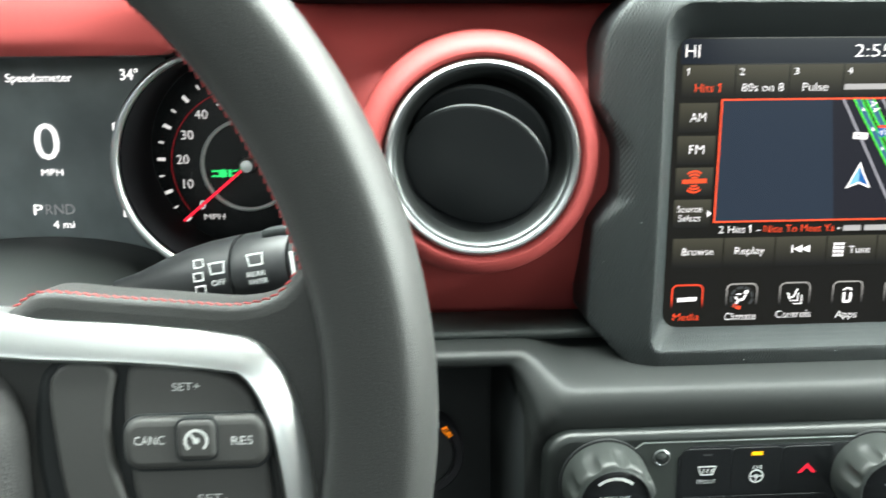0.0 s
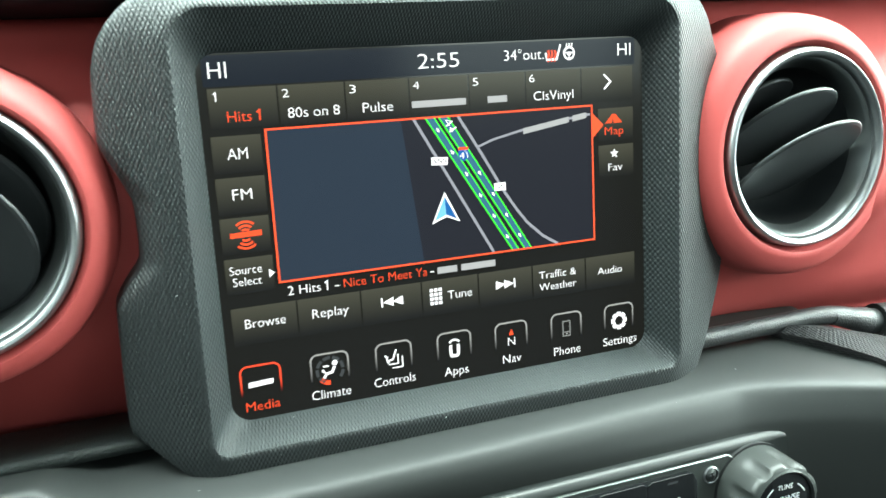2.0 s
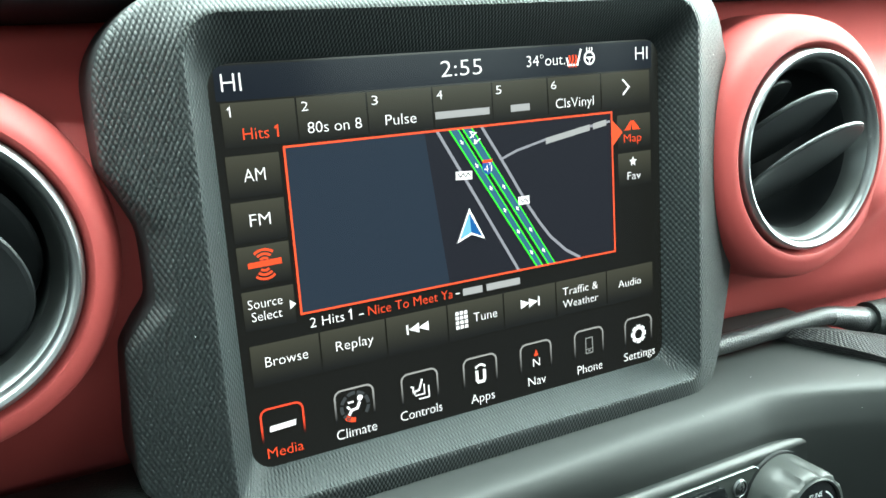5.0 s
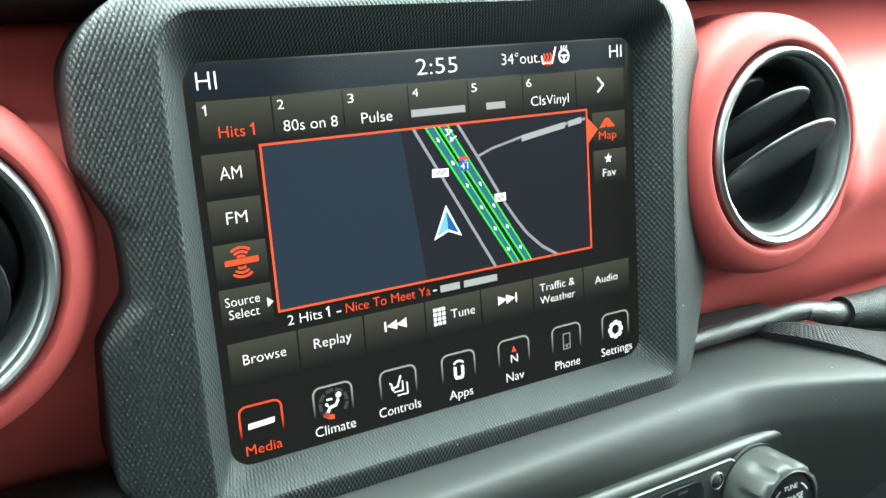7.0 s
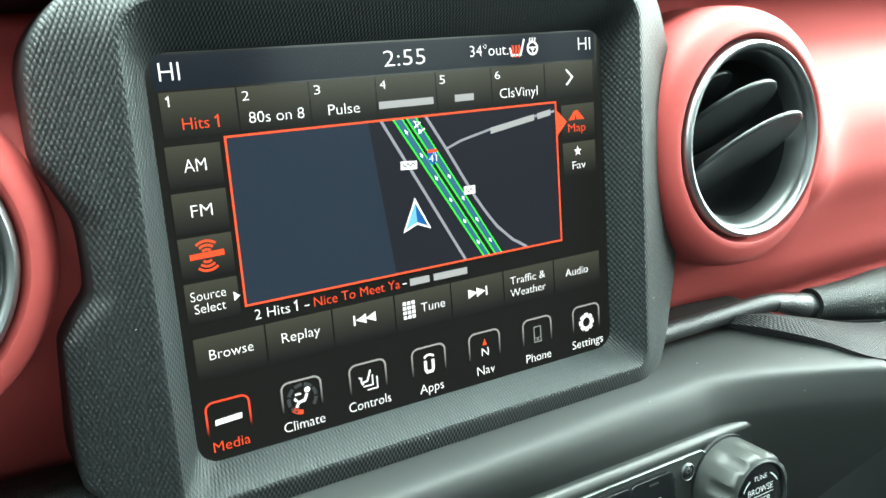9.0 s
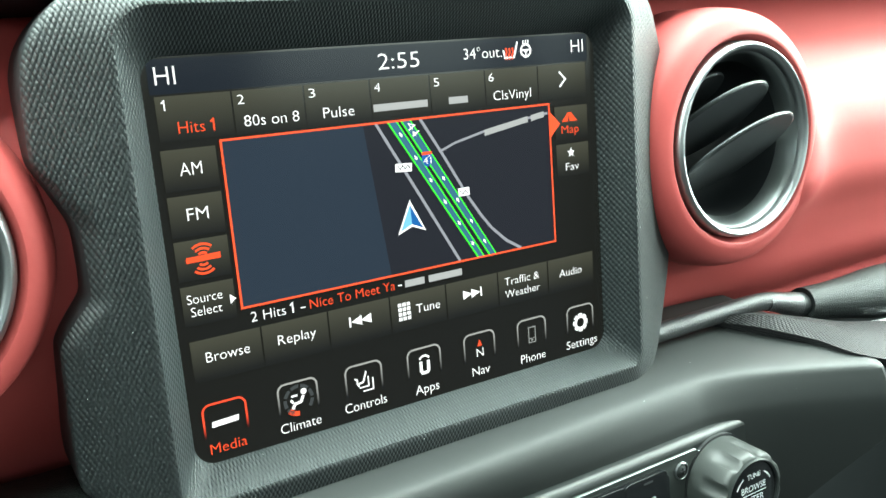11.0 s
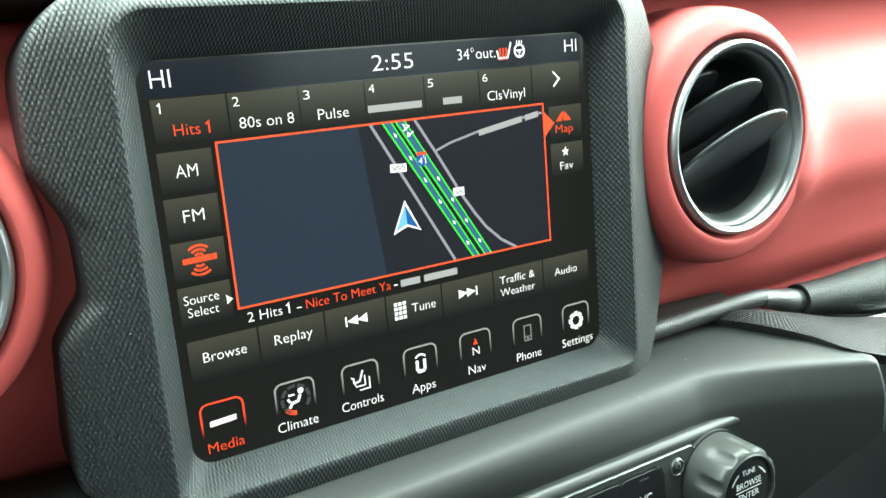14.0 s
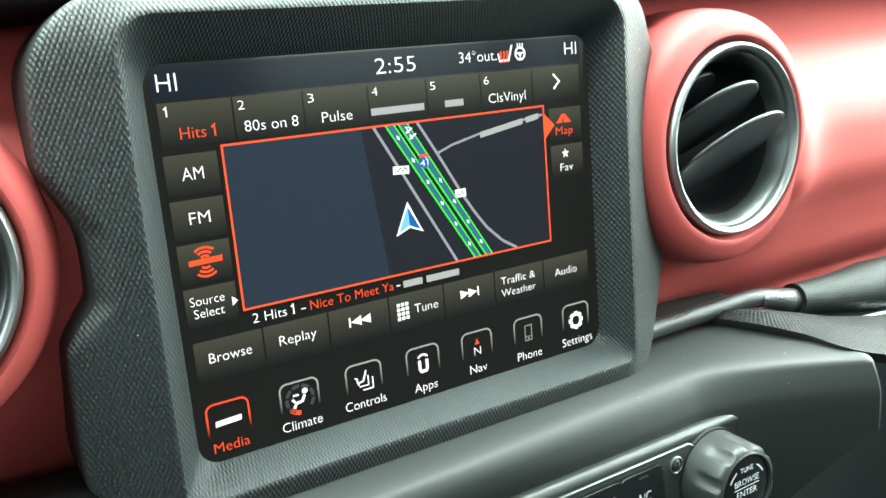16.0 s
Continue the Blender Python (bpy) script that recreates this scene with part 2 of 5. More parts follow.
def join(*bms):
    """One bmesh out of several."""
    me = bpy.data.meshes.new("tmp")
    out = bmesh.new()
    for b in bms:
        b.to_mesh(me)
        out.from_mesh(me)
        b.free()
    bpy.data.meshes.remove(me)
    return out


def grid_loops(loops, closed=True, cap_first=False, cap_last=False):
    """Skins rings of points, all of one length."""
    bm = bmesh.new()
    rows = [[bm.verts.new(p) for p in loop] for loop in loops]
    k = len(rows[0])
    for a, b in zip(rows, rows[1:]):
        for i in range(k if closed else k - 1):
            j = (i + 1) % k
            try:
                bm.faces.new((a[i], a[j], b[j], b[i]))
            except ValueError:
                pass
    if cap_first:
        bm.faces.new(rows[0])
    if cap_last:
        bm.faces.new(rows[-1])
    return bm


def lathe(profile, centre, segments=64, axis=None, lobes=0, amount=0.0, caps=True):
    """Turns (radius, depth) round the y axis; depth counts towards the viewer (-y)."""
    loops = []
    for r, d in profile:
        loop = []
        for i in range(segments):
            a = 2 * math.pi * i / segments
            rr = r * (1 + amount * math.cos(lobes * a)) if lobes else r
            loop.append(Vector((rr * math.cos(a), -d, rr * math.sin(a))))
        loops.append(loop)
    bm = grid_loops(loops, True, caps and profile[0][0] > 0, caps and profile[-1][0] > 0)
    bm.transform(Matrix.Translation(centre) @ (axis or Matrix()))
    return bm


def rounded_rect(x0, z0, x1, z1, r, n=6):
    pts = []
    for cx, cz, a0 in ((x1 - r, z1 - r, 0), (x0 + r, z1 - r, 90), (x0 + r, z0 + r, 180), (x1 - r, z0 + r, 270)):
        for i in range(n + 1):
            a = radians(a0 + 90 * i / n)
            pts.append((cx + r * math.cos(a), cz + r * math.sin(a)))
    return pts


def soften(outline, rounds=2):
    """Cuts the corners of an outline until it runs smoothly."""
    pts = [Vector(p) for p in outline]
    for _ in range(rounds):
        pts = [q for p, n in zip(pts, pts[1:] + pts[:1]) for q in (p * 0.78 + n * 0.22, p * 0.22 + n * 0.78)]
    return [(p.x, p.y) for p in pts]


def slab(outline, y_front, y_back, bevel=0.0, steps=3):
    """A plate with its face towards the viewer, of an outline in x and z, with a rounded front edge."""
    pts = np.array(outline)
    c = pts.mean(axis=0)
    nx = np.roll(pts, -1, 0) - np.roll(pts, 1, 0)
    nrm = np.stack([nx[:, 1], -nx[:, 0]], 1)
    nrm /= np.linalg.norm(nrm, axis=1)[:, None] + 1e-12
    if ((pts - c) * nrm).sum() < 0:
        nrm = -nrm
    loops = [[(p[0], y_back, p[1]) for p in pts]]
    for i in range(steps + 1 if bevel else 1):
        a = math.pi / 2 * i / steps if bevel else 0
        off = bevel * (1 - math.cos(a))
        loops.append([(p[0], y_front + bevel * (1 - math.sin(a)) if bevel else y_front, p[1]) for p in pts - nrm * off])
    return grid_loops(loops, True, True, True)


def tube(points, radius, segments=12, caps=True, oval=1.0):
    """A round bar along points; radius is one number or one for each point."""
    pts = [Vector(p) for p in points]
    rad = radius if isinstance(radius, (list, tuple)) else [radius] * len(pts)
    loops, up = [], Vector((0, 0, 1))
    for i, p in enumerate(pts):
        d = (pts[min(i + 1, len(pts) - 1)] - pts[max(i - 1, 0)]).normalized()
        s = d.cross(up)
        s = s.normalized() if s.length > 1e-4 else Vector((1, 0, 0))
        w = s.cross(d).normalized()
        loops.append([p + rad[i] * (math.cos(a) * s + oval * math.sin(a) * w) for a in (2 * math.pi * k / segments for k in range(segments))])
    return grid_loops(loops, True, caps, caps)


def smooth_path(pts, n=8, closed=False):
    """Catmull-Rom through points."""
    P = [Vector(p) for p in pts]
    out = []
    k = len(P)
    for i in range(k if closed else k - 1):
        g = lambda j: P[j % k] if closed else P[max(0, min(k - 1, j))]
        p0, p1, p2, p3 = g(i - 1), g(i), g(i + 1), g(i + 2)
        for s in range(n):
            t = s / n
            out.append(0.5 * (2 * p1 + (p2 - p0) * t + (2 * p0 - 5 * p1 + 4 * p2 - p3) * t * t + (3 * p1 - p0 - 3 * p2 + p3) * t ** 3))
    if not closed:
        out.append(P[-1])
    return out


def lettering(words, width, height, thin=0.0):
    """The built-in font as a bmesh in x and z, centred, of that width (0: as it falls) and height of its capitals."""
    cu = bpy.data.curves.new("lettering", "FONT")
    cu.body, cu.resolution_u, cu.offset = words, 3, -thin
    ob = new("lettering", cu)
    me = bpy.data.meshes.new_from_object(ob.evaluated_get(bpy.context.evaluated_depsgraph_get()))
    bpy.data.objects.remove(ob)
    bpy.data.curves.remove(cu)
    bm = bmesh.new()
    bm.from_mesh(me)
    bpy.data.meshes.remove(me)
    x0, x1 = min(v.co.x for v in bm.verts), max(v.co.x for v in bm.verts)
    k = height / 0.69
    kx = width / (x1 - x0) if width else k
    for v in bm.verts:
        v.co = Vector(((v.co.x - (x0 + x1) / 2) * kx, 0, v.co.y * k))
    return bm


# ---------------------------------------------------------------- cabin shell
XL, XR, YF, YB, ZF, ZR = -0.80, 0.94, 0.62, -2.05, 0.22, 1.54


def structure(name, bm, material, label, category):
    return whole(name, bm, material, label, category, "structure", smooth=False)


structure("floor", box(((XL + XR) / 2, (YF + YB) / 2, ZF - 0.02), (XR - XL + 0.1, YF - YB + 0.1, 0.04)), M_FLOOR, "dark carpeted floor of the car cabin", "floor")
structure("ceiling", box(((XL + XR) / 2, -1.125, ZR + 0.02), (XR - XL + 0.1, 1.85, 0.04)), M_SHELL, "grey lined roof of the car cabin", "ceiling")
structure("wall_front", box(((XL + XR) / 2, YF + 0.02, 0.62), (XR - XL, 0.04, 0.76)), M_DOOR, "black bulkhead below the windshield", "wall")
structure("wall_back", box(((XL + XR) / 2, YB - 0.02, 0.66), (XR - XL, 0.04, 0.84)), M_DOOR, "black tailgate below the rear window", "wall")
structure("wall_left", join(box((XL - 0.02, (YF + YB) / 2, 0.61), (0.04, YF - YB, 0.74)), box((XL - 0.02, -0.98, 1.49), (0.04, 2.1, 0.06)),
                            box((XL - 0.02, -1.15, 1.22), (0.04, 0.10, 0.50)), box((XL - 0.02, 0.12, 1.23), (0.04, 0.07, 0.54), turn=pose(0, 0, 0, 28))), M_DOOR, "black driver door card and window posts", "wall")
structure("wall_right", join(box((XR + 0.02, (YF + YB) / 2, 0.61), (0.04, YF - YB, 0.74)), box((XR + 0.02, -0.98, 1.49), (0.04, 2.1, 0.06)),
                             box((XR + 0.02, -1.15, 1.22), (0.04, 0.10, 0.50)), box((XR + 0.02, 0.12, 1.23), (0.04, 0.07, 0.54), turn=pose(0, 0, 0, 28))), M_DOOR, "black passenger door card and window posts", "wall")


# ---------------------------------------------------------------- red dashboard panel
VENT_L, VENT_R = Vector((-0.1074, -0.0025, 0.9770)), Vector((0.2376, -0.0094, 0.9762))
GAUGE = Vector((-0.2232, 0.031, 0.9717))
GAUGE_R = 0.0562


PANEL_Z = [(0.880, 0.0615), (0.892, 0.0475), (0.905, 0.0358), (0.925, 0.0236), (0.945, 0.0170), (0.975, 0.015), (0.995, 0.0178), (1.012, 0.0242), (1.028, 0.0345), (1.042, 0.0480), (1.060, 0.070)]
SMOOTH_Z = np.linspace(0.880, 1.060, 181)
_base = np.interp(SMOOTH_Z, *zip(*PANEL_Z))
for _ in range(30):
    _base[1:-1] = (_base[:-2] + 2 * _base[1:-1] + _base[2:]) / 4


def ease(v):
    v = min(1, max(0, v))
    return v * v * (3 - 2 * v)


def panel_y(x, z):
    """How far back the red panel lies."""
    y = float(np.interp(z, SMOOTH_Z, _base))
    for c, k in ((VENT_L, 0.0022), (VENT_R, 0.0030)):
        r = math.hypot(x - c.x, z - c.z)
        y -= k * math.exp(-max(0, r - 0.052) ** 2 / (2 * 0.009 ** 2))
    y -= 0.0075 * ease((x - 0.225) / 0.075) * ease((1.035 - z) / 0.05)
    r = math.hypot(x - VENT_R.x, z - VENT_R.z)
    y -= 0.009 * math.exp(-max(0, r - 0.050) ** 2 / (2 * 0.017 ** 2)) * ease((0.990 - z) / 0.05) * ease((z - 0.895) / 0.03)
    y -= 0.0105 * ease((x - 0.235) / 0.060) * ease((1.035 - z) / 0.05) * ease((z - 0.905) / 0.05)
    y -= 0.014 * ease((x - 0.15) / 0.06) * ease((0.935 - z) / 0.045)
    y -= (0.034 * ease((z - 1.006) / 0.022) + 0.87 * max(0.0, z - 1.016)) * ease((-0.180 - x) / 0.055)
    r = math.hypot(x - GAUGE.x, z - GAUGE.z)
    y += 0.008 * math.exp(-max(0, r - GAUGE_R) ** 2 / (2 * 0.010 ** 2))
    return y


def hole(x, z):
    """Distance to the nearest opening of the panel, negative inside it."""
    d = min(math.hypot(x - c.x, z - c.z) - 0.0465 for c in (VENT_L, VENT_R))
    d = min(d, math.hypot(x - GAUGE.x, z - GAUGE.z) - GAUGE_R)
    qx, qz = abs(x + 0.355) - 0.115, abs(z - 0.9630) - 0.0600
    return min(d, math.hypot(max(qx, 0), max(qz, 0)) + min(max(qx, qz), 0))


def red_panel():
    bm = bmesh.new()
    xs, zs = np.arange(-0.78, 0.92, 0.0025), np.arange(0.8615, 1.0585, 0.0025)
    grid = []
    for z in zs:
        row = []
        for x in xs:
            px, pz = float(x), float(z)
            for _ in range(2):
                d = hole(px, pz)
                if abs(d) < 0.0016:
                    e = 1e-5
                    gx, gz = (hole(px + e, pz) - hole(px - e, pz)) / (2 * e), (hole(px, pz + e) - hole(px, pz - e)) / (2 * e)
                    k = math.hypot(gx, gz) + 1e-9
                    px, pz = px - d * gx / k, pz - d * gz / k
            row.append(bm.verts.new((px, panel_y(px, pz), pz)))
        grid.append(row)
    for a, b in zip(grid, grid[1:]):
        for i in range(len(xs) - 1):
            q = (a[i], a[i + 1], b[i + 1], b[i])
            if hole(sum(v.co.x for v in q) / 4, sum(v.co.z for v in q) / 4) > 0:
                bm.faces.new(q)
    bmesh.ops.delete(bm, geom=[v for v in bm.verts if not v.link_faces], context="VERTS")
    edge = [e for e in bm.edges if len(e.link_faces) == 1]
    out = bmesh.ops.extrude_edge_only(bm, edges=edge)
    bmesh.ops.translate(bm, vec=(0, 0.02, 0), verts=[g for g in out["geom"] if isinstance(g, bmesh.types.BMVert)])
    return bm


DASH = thing("dashboard", (0.067, 0.20, 0.88), "dashboard with a satin red panel under a black padded top", "dashboard")
part("red_panel", red_panel(), M_RED, DASH, "satin red painted panel with round openings")


def gauge_lip():
    """Raised lip of the red panel round the free side of the speedometer."""
    loops = []
    for a in np.linspace(radians(-82), radians(74), 60):
        loops.append([(GAUGE.x + r * math.cos(a), GAUGE.y - d, GAUGE.z + r * math.sin(a)) for r, d in ((0.0555, -0.010), (0.0555, 0.0000), (0.0562, 0.0012), (0.0574, 0.0010), (0.0590, -0.0010), (0.0612, -0.0070), (0.0622, -0.0130))])
    return grid_loops(loops, False)


part("gauge_lip", gauge_lip(), M_RED, DASH, "red painted lip round the speedometer")
for x0, x1, y in ((-0.785, -0.300, 0.105), (0.240, 0.925, 0.260)):
    part("lower_panel", box(((x0 + x1) / 2, y, 0.665), (x1 - x0, 0.05, 0.41), 0.012, 3), M_BLADE, DASH, "dull black lower panel")

# padded top of the dashboard, rolling over the red panel
top_profile = [(0.100, 1.0433), (0.060, 1.0456), (0.031, 1.0462), (0.013, 1.0477), (0.0068, 1.0522), (0.0070, 1.0590), (0.0165, 1.0647), (0.060, 1.0676), (0.20, 1.074), (0.42, 1.083), (0.60, 1.083), (0.60, 1.02)]
top_profile = [(p.x, p.y) for p in smooth_path([(y, z, 0) for y, z in top_profile], 4)]
part("padded_top", grid_loops([[(x, y - 0.004 * ease((-0.180 - x) / 0.055) * ease((0.1 - y) / 0.08), z + 0.004 * ease((-0.180 - x) / 0.055)) for y, z in top_profile] for x in np.linspace(-0.79, 0.93, 87)], False), M_TOP, DASH, "black padded vinyl top")


# ---------------------------------------------------------------- round air vents
COLLAR = ((0.0438, -0.014), (0.0438, -0.0040), (0.0443, -0.0026), (0.0452, -0.0004), (0.0462, 0.0004), (0.0476, 0.0003), (0.0494, -0.0007), (0.0513, -0.0026), (0.0530, -0.0052),
          (0.0543, -0.0086), (0.0552, -0.0124), (0.0558, -0.0170), (0.0564, -0.0270), (0.0566, -0.0400))
WIDE_COLLAR = ((0.0438, -0.014), (0.0440, -0.0050), (0.0450, -0.0036), (0.0457, -0.0008), (0.0461, 0.0), (0.0468, 0.0003), (0.0490, -0.0003), (0.0520, -0.0016), (0.0546, -0.0032),
               (0.0563, -0.0054), (0.0575, -0.0088), (0.0584, -0.0130), (0.0592, -0.0200), (0.0600, -0.0400))


def air_vent(centre, k, roll, lean, back, blades, label, collar, turn=0):
    """k scales the vent; its blades are rolled round its axis and lean upwards, in degrees."""
    v = thing("air_vent", centre, label, "air vent", group="dashboard air vents")
    turned = lambda profile: lathe([(r * k, d) for r, d in profile], centre, 96, caps=False)
    part("collar", turned(collar), M_RED, v, "red painted raised collar")
    part("ring", turned(((0.0436, -0.008), (0.0436, -0.0022), (0.0434, -0.0004), (0.0428, 0.0010), (0.0418, 0.0018), (0.0408, 0.0016), (0.0399, 0.0006), (0.0394, -0.0008), (0.0391, -0.0022))), M_SATIN, v, "satin chrome ring")
    part("sleeve", turned(((0.0391, -0.0022), (0.0385, -0.0028), (0.0376, -0.0044), (0.0364, -0.0072), (0.0353, -0.0100), (0.0350, -0.0108))), M_SLEEVE, v, "bright chrome inner sleeve")
    part("barrel", turned(((0.0350, -0.0108), (0.0352, -0.016), (0.0348, -0.026), (0.0320, -0.035), (0.025, -0.042), (0.012, -0.046), (0.0, -0.047))), M_VANE, v, "black barrel")
    for i, (off, reach) in enumerate(blades):
        loops = []
        n = 40
        outline = []
        half = min(reach, math.sqrt(max(1e-9, 0.0345 ** 2 - off ** 2)))
        for j in range(n):
            a = 2 * math.pi * j / n
            outline.append((half * math.cos(a), half * math.sin(a)))
        th = 0.0011
        for s, t in ((0.955, -th), (0.99, -0.6 * th), (1.0, 0.0), (0.99, 0.6 * th), (0.955, th)):
            loops.append([Vector((x * s, -y * s, t)) for x, y in outline])
        bm = grid_loops(loops, True, True, True)
        bm.transform(Matrix.Translation(Vector(centre) + Vector((0, back, 0))) @ pose(0, 0, 0, 0, roll, 0) @ pose(0, 0, 0, -lean, 0, 0) @ Matrix.Translation((0, 0, off)) @ Matrix.Scale(k, 4))
        part("blade", bm, M_VANE, v, "black air-guiding blade")
    v.matrix_basis = pose(*centre, 0, 0, turn)
    return v


air_vent(VENT_L, 1.005, 28, 57, 0.019, ((0.0070, 0.0330), (-0.0095, 0.0338)), "round driver-side air vent with satin chrome ring and black blades", COLLAR)
air_vent(VENT_R, 1.022, -8, 38, 0.0125, ((0.0262, 0.0165), (0.0100, 0.0290), (-0.0085, 0.0298)), "round passenger-side air vent with satin chrome ring and black blades", WIDE_COLLAR, 0.5)


# ---------------------------------------------------------------- surround of the touchscreen
MID = 0.0677
# half outlines of the surround: the front edge of its knurled face, and its side wall
FACE_HALF = [(0.0, 1.0527), (0.060, 1.0527), (0.088, 1.0523), (0.1010, 1.0500), (0.1095, 1.0455), (0.1160, 1.0395), (0.1206, 1.0325), (0.1226, 1.0245), (0.1232, 1.0160), (0.1236, 1.0025),
             (0.1228, 1.0000), (0.1160, 0.9905), (0.1096, 0.9818), (0.1089, 0.9790), (0.1088, 0.9605), (0.1096, 0.9580), (0.1165, 0.9520), (0.1238, 0.9455), (0.1246, 0.9430),
             (0.1254, 0.9160), (0.1254, 0.9010), (0.1246, 0.8985), (0.1180, 0.8922), (0.1090, 0.8828), (0.1060, 0.8806), (0.1010, 0.8802), (0.060, 0.8802), (0.0, 0.8802)]
WALL_HALF = [(0.0, 1.0537), (0.060, 1.0537), (0.089, 1.0533), (0.1018, 1.0510), (0.1104, 1.0464), (0.1170, 1.0402), (0.1216, 1.0329), (0.1237, 1.0246), (0.1243, 1.0160), (0.1247, 1.0018),
             (0.1240, 0.9990), (0.1198, 0.9905), (0.1160, 0.9820), (0.1153, 0.9780), (0.1152, 0.9620), (0.1160, 0.9585), (0.1205, 0.9530), (0.1248, 0.9465), (0.1256, 0.9430),
             (0.1263, 0.9160), (0.1263, 0.9008), (0.1254, 0.8978), (0.1187, 0.8914), (0.1096, 0.8820), (0.1064, 0.8798), (0.1010, 0.8794), (0.060, 0.8794), (0.0, 0.8794)]


# the passenger side of the face spreads beside the vent and tapers towards the foot
FACE_RIGHT = [(0.0, 1.0527), (0.062, 1.0527), (0.090, 1.0523), (0.1035, 1.0500), (0.1120, 1.0450), (0.1183, 1.0387), (0.1220, 1.0329), (0.1258, 1.0255), (0.1298, 1.0188), (0.1324, 1.0116), (0.1350, 1.0030),
              (0.1342, 0.9994), (0.1312, 0.9947), (0.1261, 0.9884), (0.1225, 0.9830), (0.1216, 0.9776), (0.1220, 0.9677), (0.1245, 0.9586), (0.1293, 0.9509), (0.1342, 0.9448), (0.1364, 0.9409),
              (0.1362, 0.9331), (0.1321, 0.9183), (0.1266, 0.9066), (0.1211, 0.8951), (0.1155, 0.8850), (0.1128, 0.8812), (0.1090, 0.8802), (0.060, 0.8802), (0.0, 0.8802)]


def ray_outline(poly, angles, centre):
    """Where rays from the centre meet a closed outline."""
    P = np.array(poly)
    Q = np.roll(P, -1, 0)
    out = []
    for a in angles:
        d = np.array((math.cos(a), math.sin(a)))
        e = Q - P
        den = d[0] * e[:, 1] - d[1] * e[:, 0]
        den[np.abs(den) < 1e-12] = 1e-12
        w = P - centre
        t = (w[:, 0] * e[:, 1] - w[:, 1] * e[:, 0]) / den
        s = (w[:, 0] * d[1] - w[:, 1] * d[0]) / den
        ok = (t > 0) & (s >= -1e-9) & (s <= 1 + 1e-9)
        out.append(centre + d * t[ok].max())
    return np.array(out)


RIDGE = (-0.0307, 0.8888, 0.1660, 1.0428)


def from_ridge(p):
    """How far a point lies outside the ridge between the face and the inner lip."""
    x0, z0, x1, z1 = RIDGE
    r = 0.012 if p[1] > 0.96 else 0.005
    qx, qz = abs(p[0] - (x0 + x1) / 2) - (x1 - x0) / 2 + r, abs(p[1] - (z0 + z1) / 2) - (z1 - z0) / 2 + r
    return math.hypot(max(qx, 0), max(qz, 0)) + min(max(qx, qz), 0) - r


def below_ridge(p, r=0.005):
    """How squarely a point lies under the ridge, from 0 at its sides to 1 straight below."""
    x0, z0, x1, z1 = RIDGE
    qx, qz = max(0.0, abs(p[0] - (x0 + x1) / 2) - (x1 - x0) / 2 + r), max(0.0, z0 + r - p[1])
    return (qz / (math.hypot(qx, qz) + 1e-9)) ** 3


def above_ridge(p, r=0.012):
    """The same for the side over the ridge."""
    x0, z0, x1, z1 = RIDGE
    qx, qz = max(0.0, abs(p[0] - (x0 + x1) / 2) - (x1 - x0) / 2 + r), max(0.0, p[1] - z1 + r)
    return (qz / (math.hypot(qx, qz) + 1e-9)) ** 3


